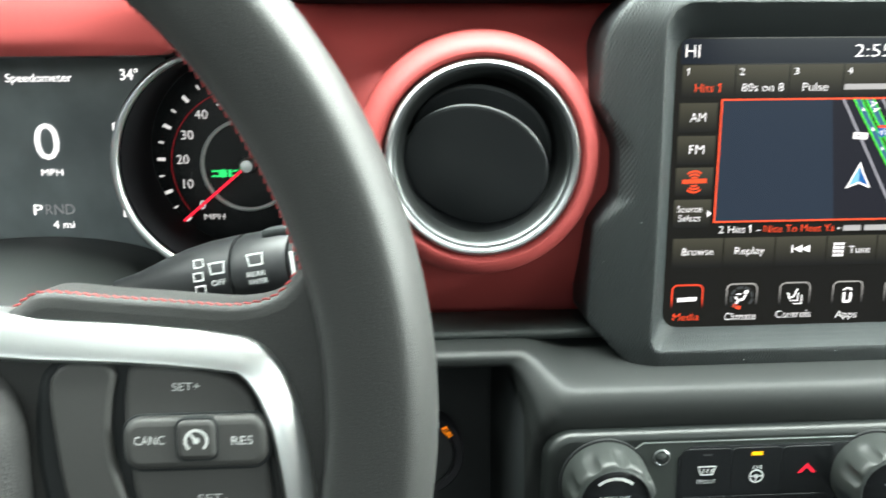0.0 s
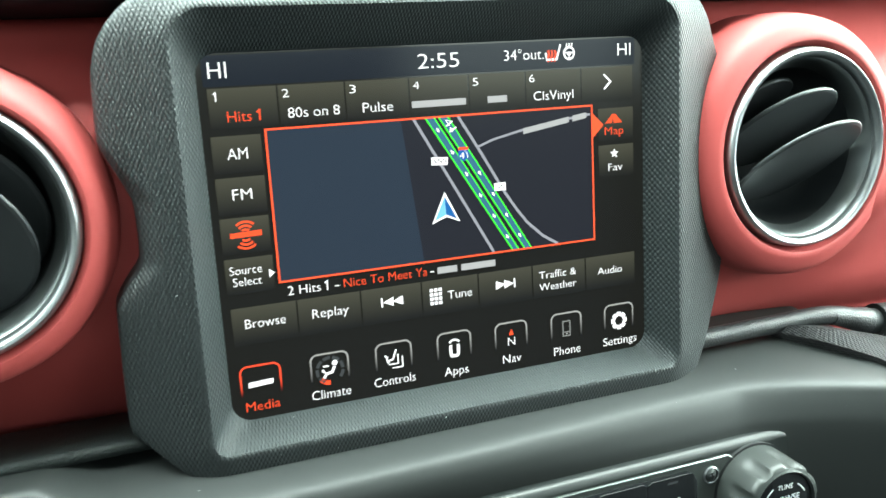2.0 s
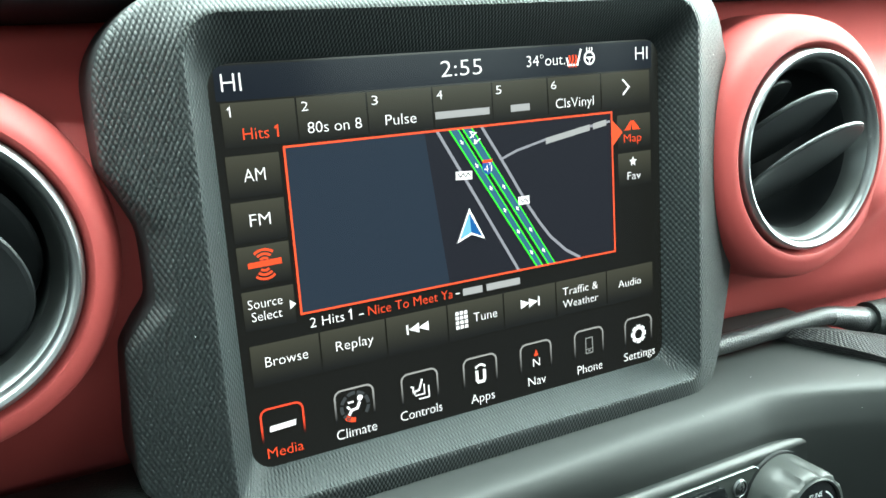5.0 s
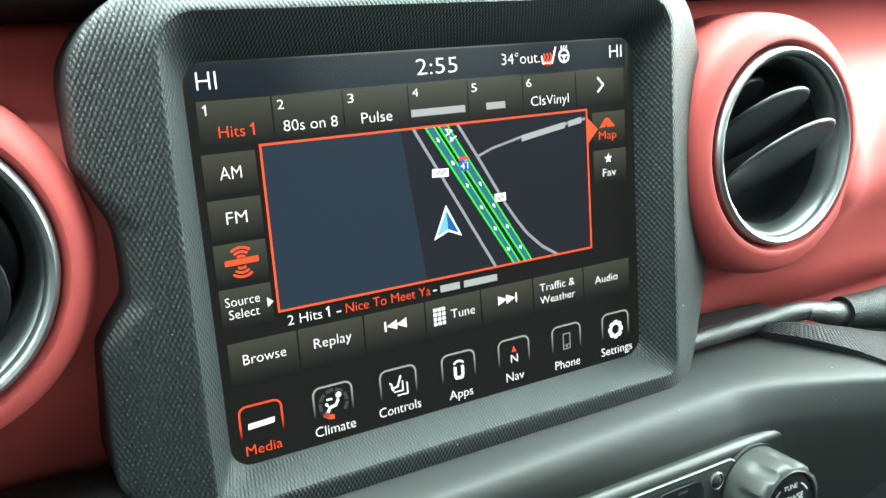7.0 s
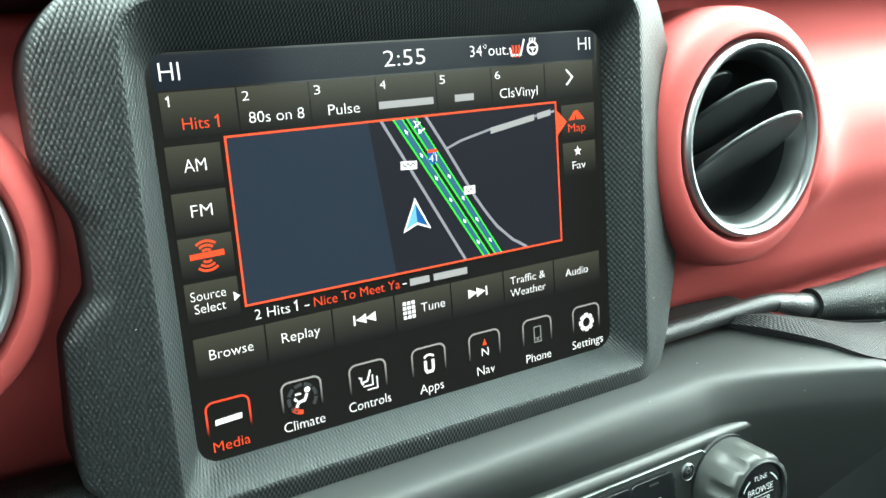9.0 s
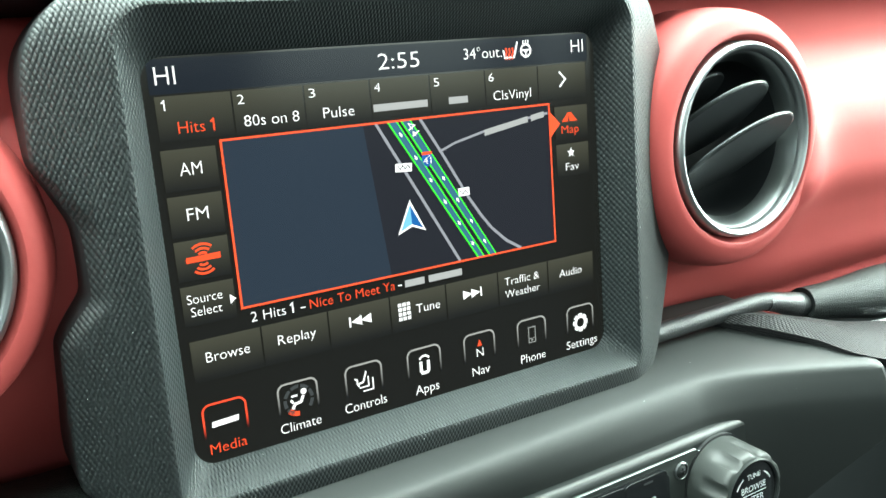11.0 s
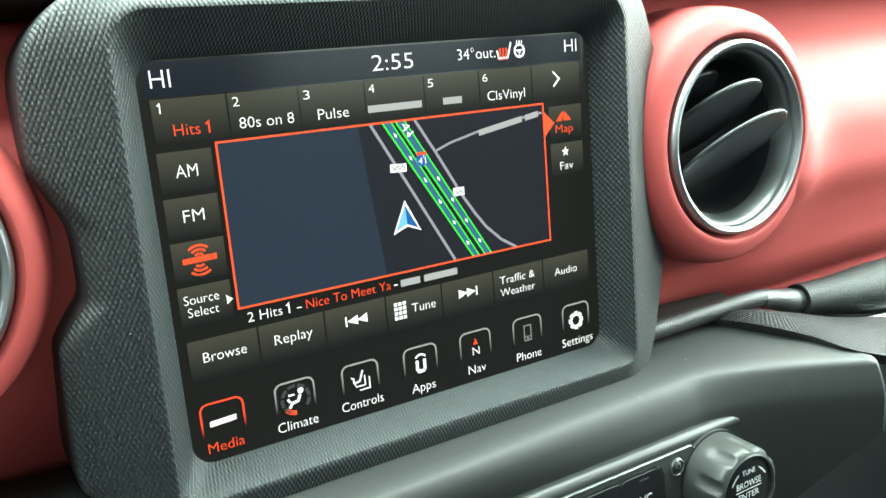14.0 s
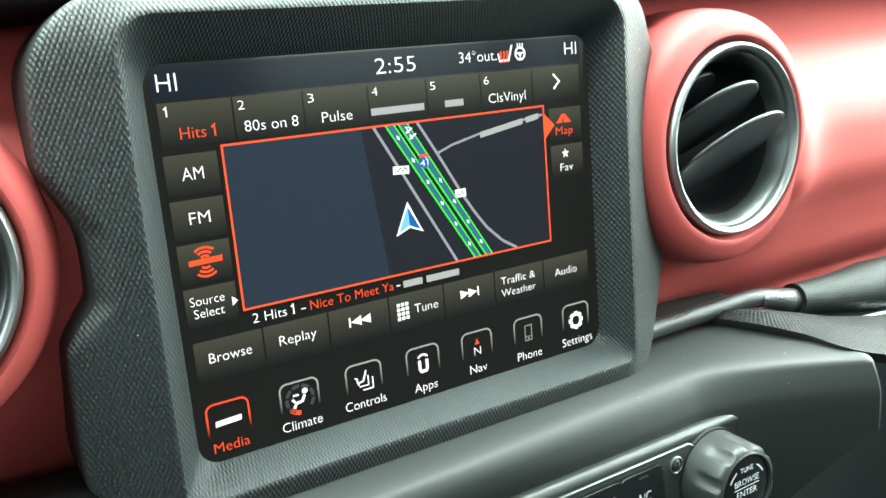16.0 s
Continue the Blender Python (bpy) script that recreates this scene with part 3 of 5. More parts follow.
def screen_surround(first, last):
    """Rings from the back of the side wall over the sloping flat face and its ridge down to the display."""
    def outline(half):
        out = half[0][1] - 1.0527
        pts = [(MID + x + out * (x > 0.1), z + out * (1 if z > 1.04 else -1 if z < 0.885 else 0)) for x, z in FACE_RIGHT] + [(MID - x * 0.992, z) for x, z in half[::-1]][1:-1]
        return soften(pts, 2)
    inner = rounded_rect(-0.0220, 0.8955, 0.1572, 1.0287, 0.0075, 8)
    ridge = rounded_rect(*RIDGE, 0.012, 10)[:22] + rounded_rect(*RIDGE, 0.005, 10)[22:]
    c = np.array((MID, 0.9630))
    angles = np.linspace(0, 2 * math.pi, 721)[:-1]
    for poly in (inner, ridge):
        corner = [math.atan2(z - c[1], x - c[0]) % (2 * math.pi) for x, z in poly]
        angles = np.sort(np.concatenate([angles, corner]))
    O, K, C, I = (ray_outline(p, angles, c) for p in (outline(WALL_HALF), outline(FACE_HALF), ridge, inner))
    lerp = lambda a, b, t: a + (b - a) * t
    slope = lambda ring: np.array([-0.0131 + (0.50 - 0.30 * below_ridge(p) + 0.24 * above_ridge(p)) * max(0.0, from_ridge(p)) for p in ring])
    deep = slope(K)
    drop = 0.0022 + 0.85 * np.linalg.norm(O - K, axis=1)
    rings = [(O, deep * 0 + 0.034), (O, deep + drop + 0.001), (lerp(O, K, 0.15), deep + drop * 0.82), (lerp(O, K, 0.7), deep + drop * 0.24), (lerp(O, K, 0.93), deep + 0.0004)]
    width = np.linalg.norm(K - C, axis=1)
    fillet = np.clip(0.0035 / width, 0.0, 0.6)[:, None]
    rings += [(lerp(K, C, t * (1 - fillet)), slope(lerp(K, C, t * (1 - fillet)))) for t in (0.06, 0.35, 0.7, 1.0)]
    for t, lift in ((0.30, 0.00004), (0.55, 0.00014), (0.78, 0.00034)):
        ring = lerp(K, C, 1 - fillet * (1 - t))
        rings += [(ring, slope(ring) + lift)]
    rings += [(C, deep * 0 - 0.01235), (lerp(C, I, 0.07), deep * 0 - 0.01155), (lerp(C, I, 0.15), deep * 0 - 0.01070), (lerp(C, I, 0.25), deep * 0 - 0.00955)]
    rings += [(lerp(C, I, t), deep * 0 - 0.0131 + 0.0137 * t) for t in (0.5, 0.75, 0.96)]
    rings += [(I, deep * 0 + 0.0008), (lerp(I, c, 0.01), deep * 0 + 0.004)]
    return grid_loops([[(p[0], y, p[1]) for p, y in zip(ring, ys)] for ring, ys in rings[first:last]], True)


SS = thing("screen_surround", (MID, 0.01, 0.8802), "dark grey knurled plastic surround of the touchscreen", "screen surround")
part("side_wall", screen_surround(0, 3), M_WALL, SS, "smooth black side wall")
part("face", screen_surround(2, 13), M_BEZEL, SS, "knurled sloping face")
part("inner_lip", screen_surround(12, 30), M_LIP, SS, "knurled sloping inner lip")


# ---------------------------------------------------------------- charcoal shelf and centre stack
NOSE = [(0.040, 0.8900), (0.012, 0.8862), (-0.004, 0.8828), (-0.0150, 0.8803), (-0.0226, 0.8783), (-0.0271, 0.8762), (-0.0294, 0.8722), (-0.0299, 0.8667), (-0.0289, 0.8612),
        (-0.0258, 0.8520), (-0.0230, 0.830), (-0.0215, 0.800), (-0.017, 0.760), (0.0, 0.66), (0.03, 0.45)]
POCKET = [(0.040, 0.8925), (0.015, 0.8918), (0.004, 0.8912), (-0.003, 0.8905), (-0.008, 0.8897), (-0.0105, 0.8880), (-0.0110, 0.8855), (-0.0098, 0.8828), (-0.003, 0.8808),
          (0.018, 0.8800), (0.0330, 0.862), (0.0330, 0.83), (0.0330, 0.79), (0.033, 0.66), (0.03, 0.45)]


def console_section(x):
    """Cross-section of the console at x, (y, z): over the shelf, round its nose and down the front; a pocket opens on the driver side."""
    start = (-0.088, -0.088, -0.089, -0.090, -0.091, -0.092, -0.094, -0.097, -0.0985, -0.0995, -0.100, -0.100, -0.100, -0.100, -0.100)
    span = (0.026, 0.026, 0.025, 0.024, 0.023, 0.022, 0.021, 0.020, 0.017, 0.013, 0.010, 0.010, 0.010, 0.010, 0.010)
    push, drop = -0.034 * max(0, (x - 0.185) / 0.082) ** 1.5, -0.002 * max(0, (x - 0.185) / 0.082)
    w = (0, 0, 0.25, 0.6, 0.85, 1, 1, 1, 1, 1, 1, 1, 1, 1, 0)
    out = []
    out_y = (0, 0, 0, 0, -0.0010, -0.0026, -0.0026, -0.0013, 0.0008, 0.0040, 0.0060, 0.0055, 0.0030, 0, 0)
    near = ease((x - 0.04) / 0.14)
    for n, p, k, x0, dx, o in zip(NOSE, POCKET, w, start, span, out_y):
        f = ease((x - x0) / dx)
        out.append((n[0] * f + p[0] * (1 - f) + push * k - o * near, n[1] * f + p[1] * (1 - f) + drop * k))
    return out


def console(first, last, x0=-1.0, x1=1.0):
    loops = []
    xs = np.concatenate([np.linspace(-0.30, -0.117, 12), np.linspace(-0.115, -0.0525, 41), np.linspace(-0.046, 0.18, 15), np.linspace(0.183, 0.2665, 30)])
    for x in xs[(xs >= x0) & (xs <= x1)]:
        row = smooth_path([(float(x), y, z) for y, z in console_section(float(x))], 4)
        if x > 0.15:
            low, ys = 0.846 - 0.87 * (0.272 - float(x)), [p.y for p in row]
            zs = [p.z for p in row]
            for i in range(33, len(row)):
                f = (i - 32) / 11
                z = zs[32] + (low - zs[32]) * min(1.0, f)
                y = float(np.interp(-z, [-v for v in zs[30:]], ys[30:]))
                row[i] = Vector((float(x), y + 0.02 * max(0.0, f - 1) ** 0.8, z - 0.010 * max(0.0, f - 1)))
        loops.append(row[first:last])
    if x1 < 0:
        return grid_loops(loops, False)
    last = loops[-1]
    for dx, inset in ((0.0025, 0.0008), (0.0048, 0.0028), (0.0060, 0.0060), (0.0062, 0.012), (0.004, 0.05)):
        loops.append([Vector((p.x + dx, p.y + inset, p.z - inset * 0.2)) for p in last])
    return grid_loops(loops, False)


CON = thing("console", (0.067, 0.02, 0.45), "charcoal plastic console with a rounded shelf and pocket", "console")
part("shelf", console(0, 36, -1.0), M_SHELF, CON, "rounded shelf")
part("front", console(35, 100, -0.0901), M_SHELF, CON, "upright front")
part("pocket", console(33, 100, -1.0, -0.0899), M_BLADE, CON, "dull black pocket")

# grained strips under the red panel
part("trim_strip", box((-0.305, 0.020, 0.8930), (0.315, 0.034, 0.0060), 0.0026, 3), M_GRIP, DASH, "black grained strip")
part("trim_strip", box((-0.0975, 0.021, 0.8922), (0.0985, 0.034, 0.0050), 0.0022, 3), M_GRIP, DASH, "black grained strip")
part("trim_strip", tube(smooth_path([(0.170, 0.006, 0.8908), (0.200, 0.006, 0.8910), (0.235, 0.005, 0.8916), (0.262, 0.003, 0.8922), (0.280, 0.002, 0.8890)], 6), 0.0046, 12), M_TRIM, DASH, "black grained bead")


# ---------------------------------------------------------------- climate panel
HV = thing("climate_panel", (0.071, -0.030, 0.790), "dark satin climate panel with three knobs and lit keys", "climate panel")
HX0, HX1, HZ0, HZ1 = -0.0825, 0.2160, 0.7860, 0.8590
part("frame", slab(rounded_rect(HX0, HZ0, HX1, HZ1, 0.013, 8), -0.0342, -0.020, 0.0035, 4), M_FRAME, HV, "black satin frame")
plate = [(-0.022, 0.792), (0.156, 0.792), (0.178, 0.800), (0.178, 0.851), (0.173, 0.8545), (-0.039, 0.8545), (-0.044, 0.851), (-0.044, 0.800)]
part("face_plate", slab(plate, -0.0353, -0.030, 0.0006, 2), M_PLATE, HV, "grey satin plate with a bright edge")
part("key_bed", slab([(-0.0232, 0.7935), (0.1575, 0.7935), (0.1575, 0.8470), (0.1525, 0.8522), (-0.0175, 0.8522), (-0.0232, 0.8470)], -0.0357, -0.031, 0.0003, 2), M_PIANO, HV, "gloss black bed of the keys")
edge = [Vector((x, -0.0354, z)) for x, z in ((-0.044, 0.800), (-0.044, 0.8510), (-0.039, 0.8545), (0.0, 0.8545), (0.173, 0.8545), (0.178, 0.8510), (0.178, 0.800))]
part("bright_edge", tube(edge, 0.00022, 6), M_SATIN, HV, "thin bright metal edge line")

CLIMATE_BUTTONS = []
for x0, x1 in ((-0.0215, 0.0010), (0.0016, 0.0240), (0.0246, 0.0475), (0.0870, 0.1095), (0.1101, 0.1325), (0.1331, 0.1560)):
    for z0, z1 in ((0.8285, 0.8510), (0.8040, 0.8275)):
        CLIMATE_BUTTONS.append(((x0 + x1) / 2, (z0 + z1) / 2, part("key", slab(rounded_rect(x0, z0, x1, z1, 0.0022, 4), -0.03595, -0.031, 0.0002, 2), M_PIANO, HV, "gloss black key")))


def flat(points, y):
    """A flat patch of an outline in x and z, facing the viewer."""
    bm = bmesh.new()
    bm.faces.new([bm.verts.new((x, y, z)) for x, z in points])
    return bm


def ribbon(points, width, y, closed=False):
    """A flat line of that width along points in x and z."""
    P = np.array(points, float)
    k = len(P)
    L, R = [], []
    for i in range(k):
        a, b = (P[(i - 1) % k], P[(i + 1) % k]) if closed else (P[max(i - 1, 0)], P[min(i + 1, k - 1)])
        d1, d2 = P[i] - a, b - P[i]
        d1, d2 = d1 / (np.linalg.norm(d1) + 1e-12), d2 / (np.linalg.norm(d2) + 1e-12)
        if np.linalg.norm(P[i] - a) < 1e-9:
            d1 = d2
        if np.linalg.norm(b - P[i]) < 1e-9:
            d2 = d1
        t = d1 + d2
        t = t / (np.linalg.norm(t) + 1e-12)
        nrm = np.array((-t[1], t[0]))
        w = width / 2 / max(0.4, nrm @ np.array((-d1[1], d1[0])))
        L.append(P[i] + nrm * w)
        R.append(P[i] - nrm * w)
    bm = bmesh.new()
    lv, rv = ([bm.verts.new((p[0], y, p[1])) for p in s] for s in (L, R))
    for i in range(k if closed else k - 1):
        j = (i + 1) % k
        bm.faces.new((lv[i], lv[j], rv[j], rv[i]))
    return bm


def arc(cx, cz, r, a0, a1, n=14):
    return [(cx + r * math.cos(radians(a0 + (a1 - a0) * i / n)), cz + r * math.sin(radians(a0 + (a1 - a0) * i / n))) for i in range(n + 1)]


def disc(cx, cz, r, n=20):
    return [(cx + r * math.cos(2 * math.pi * i / n), cz + r * math.sin(2 * math.pi * i / n)) for i in range(n)]


YK = -0.03615


def key_at(x, z):
    return min(CLIMATE_BUTTONS, key=lambda k: math.hypot(k[0] - x, k[1] - z))[2]


def on_key(name, x, z, material, *bms):
    bm = join(*bms)
    part(name, bm, material, key_at(x, z), smooth=False)


def words_at(words, x, z, width, height, y, turn=0.0, thin=0.0):
    bm = lettering(words, width, height, thin)
    bm.transform(pose(x, y, z, 0, turn, 0))
    return bm


# windscreen defroster, heated wheel, warm-up arrow / warm-up arrow, mode, A/C
on_key("symbol", -0.010, 0.8400, M_PRINT, ribbon([(-0.0140, 0.8425), (-0.0060, 0.8425), (-0.0075, 0.8385), (-0.0125, 0.8385)], 0.0006, YK, True), *[ribbon([(-0.0118 + 0.0018 * i, 0.8395), (-0.0113 + 0.0018 * i, 0.8415)], 0.0005, YK) for i in range(3)],
       words_at("FRONT", -0.010, 0.8342, 0.0085, 0.0019, YK))
on_key("indicator", -0.010, 0.8400, M_DIM, flat([(-0.0122, 0.8478), (-0.0078, 0.8478), (-0.0078, 0.8486), (-0.0122, 0.8486)], YK))
on_key("indicator", 0.013, 0.8400, M_AMBER, flat([(0.0100, 0.8472), (0.0150, 0.8472), (0.0150, 0.8490), (0.0100, 0.8490)], YK))
on_key("symbol", 0.013, 0.8400, M_PRINT, ribbon(arc(0.0128, 0.8370, 0.0030, 0, 360, 24)[:-1], 0.0007, YK, True), flat(disc(0.0128, 0.8370, 0.0011), YK), ribbon([(0.0100, 0.8370), (0.0156, 0.8370)], 0.0006, YK), ribbon([(0.0128, 0.8370), (0.0128, 0.8342)], 0.0006, YK), *[ribbon([(0.0112 + 0.0016 * i, 0.8405), (0.0115 + 0.0016 * i, 0.8423)], 0.0005, YK) for i in range(3)])
for cx, cz in ((0.0360, 0.8400), (0.0982, 0.8400)):
    on_key("symbol", cx, cz, M_REDLAMP, flat([(cx - 0.0044, cz - 0.0022), (cx, cz + 0.0026), (cx + 0.0044, cz - 0.0022), (cx + 0.0024, cz - 0.0022), (cx, cz + 0.0004), (cx - 0.0024, cz - 0.0022)], YK))
for cx in (0.0360, 0.0982):
    on_key("symbol", cx, 0.8160, M_BLUELAMP, flat([(cx - 0.0044, 0.8190), (cx - 0.0024, 0.8190), (cx, 0.8164), (cx + 0.0024, 0.8190), (cx + 0.0044, 0.8190), (cx, 0.8140)], YK))
on_key("indicator", 0.013, 0.8160, M_AMBER, flat([(0.0040, 0.8230), (0.0085, 0.8230), (0.0085, 0.8246), (0.0040, 0.8246)], YK))
on_key("symbol", 0.1215, 0.8400, M_PRINT, ribbon([(0.1137, 0.8440), (0.1197, 0.8440), (0.1187, 0.8405), (0.1147, 0.8405)], 0.0007, YK, True), flat(disc(0.1282, 0.8445, 0.0010), YK), ribbon([(0.1272, 0.8428), (0.1257, 0.8405), (0.1277, 0.8400)], 0.0011, YK),
       ribbon([(0.1257, 0.8405), (0.1227, 0.8392), (0.1222, 0.8370)], 0.0010, YK), ribbon([(0.1217, 0.8428), (0.1244, 0.8428)], 0.0009, YK), words_at("MODE", 0.1215, 0.8335, 0.0070, 0.0016, YK))
on_key("indicator", 0.1450, 0.8400, M_DIM, flat([(0.1424, 0.8482), (0.1476, 0.8482), (0.1476, 0.8492), (0.1424, 0.8492)], YK))
on_key("symbol", 0.1450, 0.8400, M_PRINT, words_at("A/C", 0.1450, 0.8375, 0.0080, 0.0042, YK))

for x in (-0.0308, 0.1645):
    s = part("screw", lathe([(0.0036, -0.002), (0.0036, 0.0003), (0.0030, 0.0008), (0.0028, 0.0002), (0.0020, 0.0009), (0.0, 0.0012)], (x, -0.0353, 0.8475), 24), M_DARKMETAL, HV, "small recessed metal screw")
    part("washer", lathe([(0.0038, 0.0), (0.0038, 0.0006), (0.0034, 0.0009), (0.0031, 0.0005)], (x, -0.0353, 0.8475), 32, caps=False), M_SATIN, s, "thin bright washer")
    part("slot", join(box((x, -0.0365, 0.8475), (0.0030, 0.0006, 0.0005)), box((x, -0.0365, 0.8475), (0.0005, 0.0006, 0.0030))), M_BLACK, s)


def grip(centre, rings, n=108, dents=9):
    """A turned grip with scooped dents that deepen towards its front."""
    loops = []
    for r, d, amount in rings:
        loop = []
        for i in range(n):
            a = 2 * math.pi * i / n
            rr = r * (1 - amount * max(0.0, math.cos(dents * a)) ** 0.7)
            loop.append(Vector(centre) + Vector((rr * math.cos(a), -d, rr * math.sin(a))))
        loops.append(loop)
    return grid_loops(loops, True, True, True)


def knob(x, z, caption):
    k = part("knob", grip((x, -0.0352, z), ((0.0194, -0.004, 0), (0.0194, 0.0, 0), (0.0193, 0.0020, 0), (0.0191, 0.0060, 0), (0.0190, 0.0075, 0.03), (0.0188, 0.0105, 0.075), (0.0185, 0.0160, 0.09), (0.0180, 0.0178, 0.08), (0.0172, 0.0187, 0.04), (0.0160, 0.0190, 0), (0.0153, 0.0178, 0))), M_KNOB, HV, "grey lobed soft-touch knob")
    part("gap", lathe([(0.0204, -0.002), (0.0204, 0.0004), (0.0190, 0.0004)], (x, -0.0352, z), 48), M_BLACK, k)
    part("ring", lathe([(0.0160, 0.0170), (0.0160, 0.0190), (0.0154, 0.0194), (0.0149, 0.0190), (0.0149, 0.0178)], (x, -0.0352, z), 64, caps=False), M_DARKMETAL, k, "thin satin ring")
    part("cap", lathe([(0.0150, 0.0165), (0.0150, 0.0180), (0.0144, 0.0184), (0.0, 0.0188)], (x, -0.0352, z), 48), M_PIANO, k, "gloss black cap")
    y = -0.0352 - 0.01885
    bms = []
    if caption == "tune":
        bms = [words_at("TUNE", x, z + 0.0078, 0.0080, 0.0022, y), words_at("BROWSE", x, z + 0.0022, 0.0150, 0.0028, y), ribbon([(x - 0.0078, z + 0.0010), (x + 0.0078, z + 0.0010)], 0.0004, y), words_at("ENTER", x, z - 0.0030, 0.0125, 0.0028, y),
               ribbon(arc(x, z - 0.001, 0.0118, 150, 122, 8), 0.0006, y), ribbon(arc(x, z - 0.001, 0.0118, 58, 30, 8), 0.0006, y)]
    elif caption == "fan":
        bms = [ribbon([(x - 0.005, z + 0.004), (x + 0.005, z + 0.004), (x + 0.006, z)], 0.0008, y), flat(disc(x + 0.003, z + 0.007, 0.0016), y), ribbon(arc(x, z, 0.0025, 0, 360, 16)[:-1], 0.0009, y, True)]
    else:
        bms = [ribbon(arc(x, z, 0.0115, 130, 50, 14), 0.0014, y), words_at("VOLUME", x, z + 0.001, 0.0130, 0.0024, y)]
    part("marking", join(*bms), M_PRINT, k, smooth=False)


knob(-0.0560, 0.8365, "volume")
knob(0.0668, 0.8365, "fan")
knob(0.1868, 0.8362, "tune")

# push button in the pocket of the stack
ST = thing("start_button", (-0.1370, 0.010, 0.812), "round black engine start button with an orange lit legend", "start button")
part("bezel", lathe([(0.0215, -0.006), (0.0215, 0.003), (0.0205, 0.0042), (0.0175, 0.0040), (0.0168, 0.0020)], (-0.1370, 0.004, 0.834), 64, caps=False), M_TOP, ST, "black ring")
part("button", lathe([(0.0165, -0.004), (0.0165, 0.0022), (0.0155, 0.0032), (0.0, 0.0026)], (-0.1370, 0.004, 0.834), 48), M_WALL, ST)
part("legend", join(words_at("ENGINE", -0.1370, 0.8400, 0.0125, 0.0018, 0.0004), words_at("START", -0.1370, 0.8365, 0.0120, 0.0026, 0.0004), words_at("STOP", -0.1370, 0.8315, 0.0105, 0.0026, 0.0004)), M_PRINT, ST, "white printed legend", smooth=False)
part("lit_legend", words_at("RUN", -0.1252, 0.8455, 0.0058, 0.0030, -0.0006, 55), M_RUN, ST, "orange lit legend", smooth=False)


# ---------------------------------------------------------------- passenger side: grab handle and liner
GH = thing("grab_handle", (0.34, -0.008, 0.866), "black grained passenger grab handle with a grey end mount", "grab handle")
bar = smooth_path([(0.2955, 0.003, 0.8842), (0.340, 0.002, 0.8795), (0.385, 0.002, 0.8765), (0.460, 0.004, 0.8740), (0.540, 0.012, 0.8740)], 8)
part("grip", tube(bar, [0.0086 + 0.0062 * ease(i / 14) for i in range(len(bar))], 24), M_GRIP, GH)
part("end_mount", tube(smooth_path([(0.2660, 0.002, 0.8912), (0.2740, 0.002, 0.8895), (0.2820, 0.002, 0.8873), (0.2895, 0.003, 0.8852)], 5), [0.0042 + 0.0024 * ease(i / 15) for i in range(16)], 20), M_TRIM, GH, "black grained end mount")
part("gap_ring", tube([(0.2880, 0.003, 0.8854), (0.2965, 0.003, 0.8840)], 0.0062, 20), M_BLADE, GH, "black gap ring")
part("bright_strip", tube([p + Vector((0, -0.0110, -0.0130)) for p in bar[8:]], 0.0012, 8), M_CHROME, GH, "thin bright strip")


def liner():
    """Knurled band that runs down and out beside the stack."""
    up = smooth_path([(0.234, 0.008, 0.8890), (0.252, -0.002, 0.8900), (0.275, -0.012, 0.8850), (0.305, -0.022, 0.8780), (0.380, -0.037, 0.8690), (0.480, -0.042, 0.8660)], 8)
    low = smooth_path([(0.232, 0.006, 0.8880), (0.243, -0.012, 0.8868), (0.256, -0.032, 0.8826), (0.274, -0.056, 0.8745), (0.360, -0.074, 0.8530), (0.460, -0.078, 0.8450)], 8)
    loops = []
    for a, b in zip(up, low):
        m = (a + b) / 2 + Vector((0.0, -0.002, 0.003))
        loops.append([a + Vector((0, 0.014, -0.010)), a, a * 0.6 + m * 0.4, m, m * 0.3 + b * 0.7, b, b + Vector((0.001, 0.003, -0.005)), b + Vector((0.002, 0.020, -0.008))])
    return grid_loops(loops, False)


part("liner", liner(), M_LINER, DASH, "knurled grey rubber band")


# ---------------------------------------------------------------- touchscreen and what it shows
TS = thing("touchscreen", (MID, 0.004, 0.8955), "lit colour touchscreen showing a radio and map page", "touchscreen")
part("glass", slab(rounded_rect(-0.0224, 0.8951, 0.1576, 1.0291, 0.0072, 8), 0.0008, 0.010, 0.0002, 2), M_GLASS, TS, "dark display glass with a faint glow for reflections")


def uv(points):
    """Display millimetres as x and z."""
    return [spot(u, v) for u, v in points]


def spot(u, v):
    """Squares the page with the glass."""
    u += float(np.interp(u, (-19, 5, 54, 78, 103, 128, 153), (-0.4, 0.0, 0.35, 0.2, -0.05, -0.4, -1.0)))
    v += float(np.interp(v, (-100, -83, -61, -53, 0, 17), (-1.1, -1.2, -0.9, -0.5, -0.1, 0.0)))
    return u / 1000, 1 + v / 1000


def layer(i):
    return 0.00072 - 0.00010 * i


def show(name, i, material, *shapes, parent=None, label=""):
    return part(name, join(*shapes), material, parent or TS, label, smooth=False)


def P(points, i):
    return flat(uv(points), layer(i))


def RB(points, width, i, closed=False):
    return ribbon(uv(points), width / 1000, layer(i), closed)


def W(words, u0, u1, v, height, i, turn=0):
    x, z = spot((u0 + u1) / 2, v)
    return words_at(words, x, z, (u1 - u0) / 1000, height / 1000, layer(i), turn, 0.011)


def rect(u0, v0, u1, v1):
    return [(u0, v0), (u1, v0), (u1, v1), (u0, v1)]


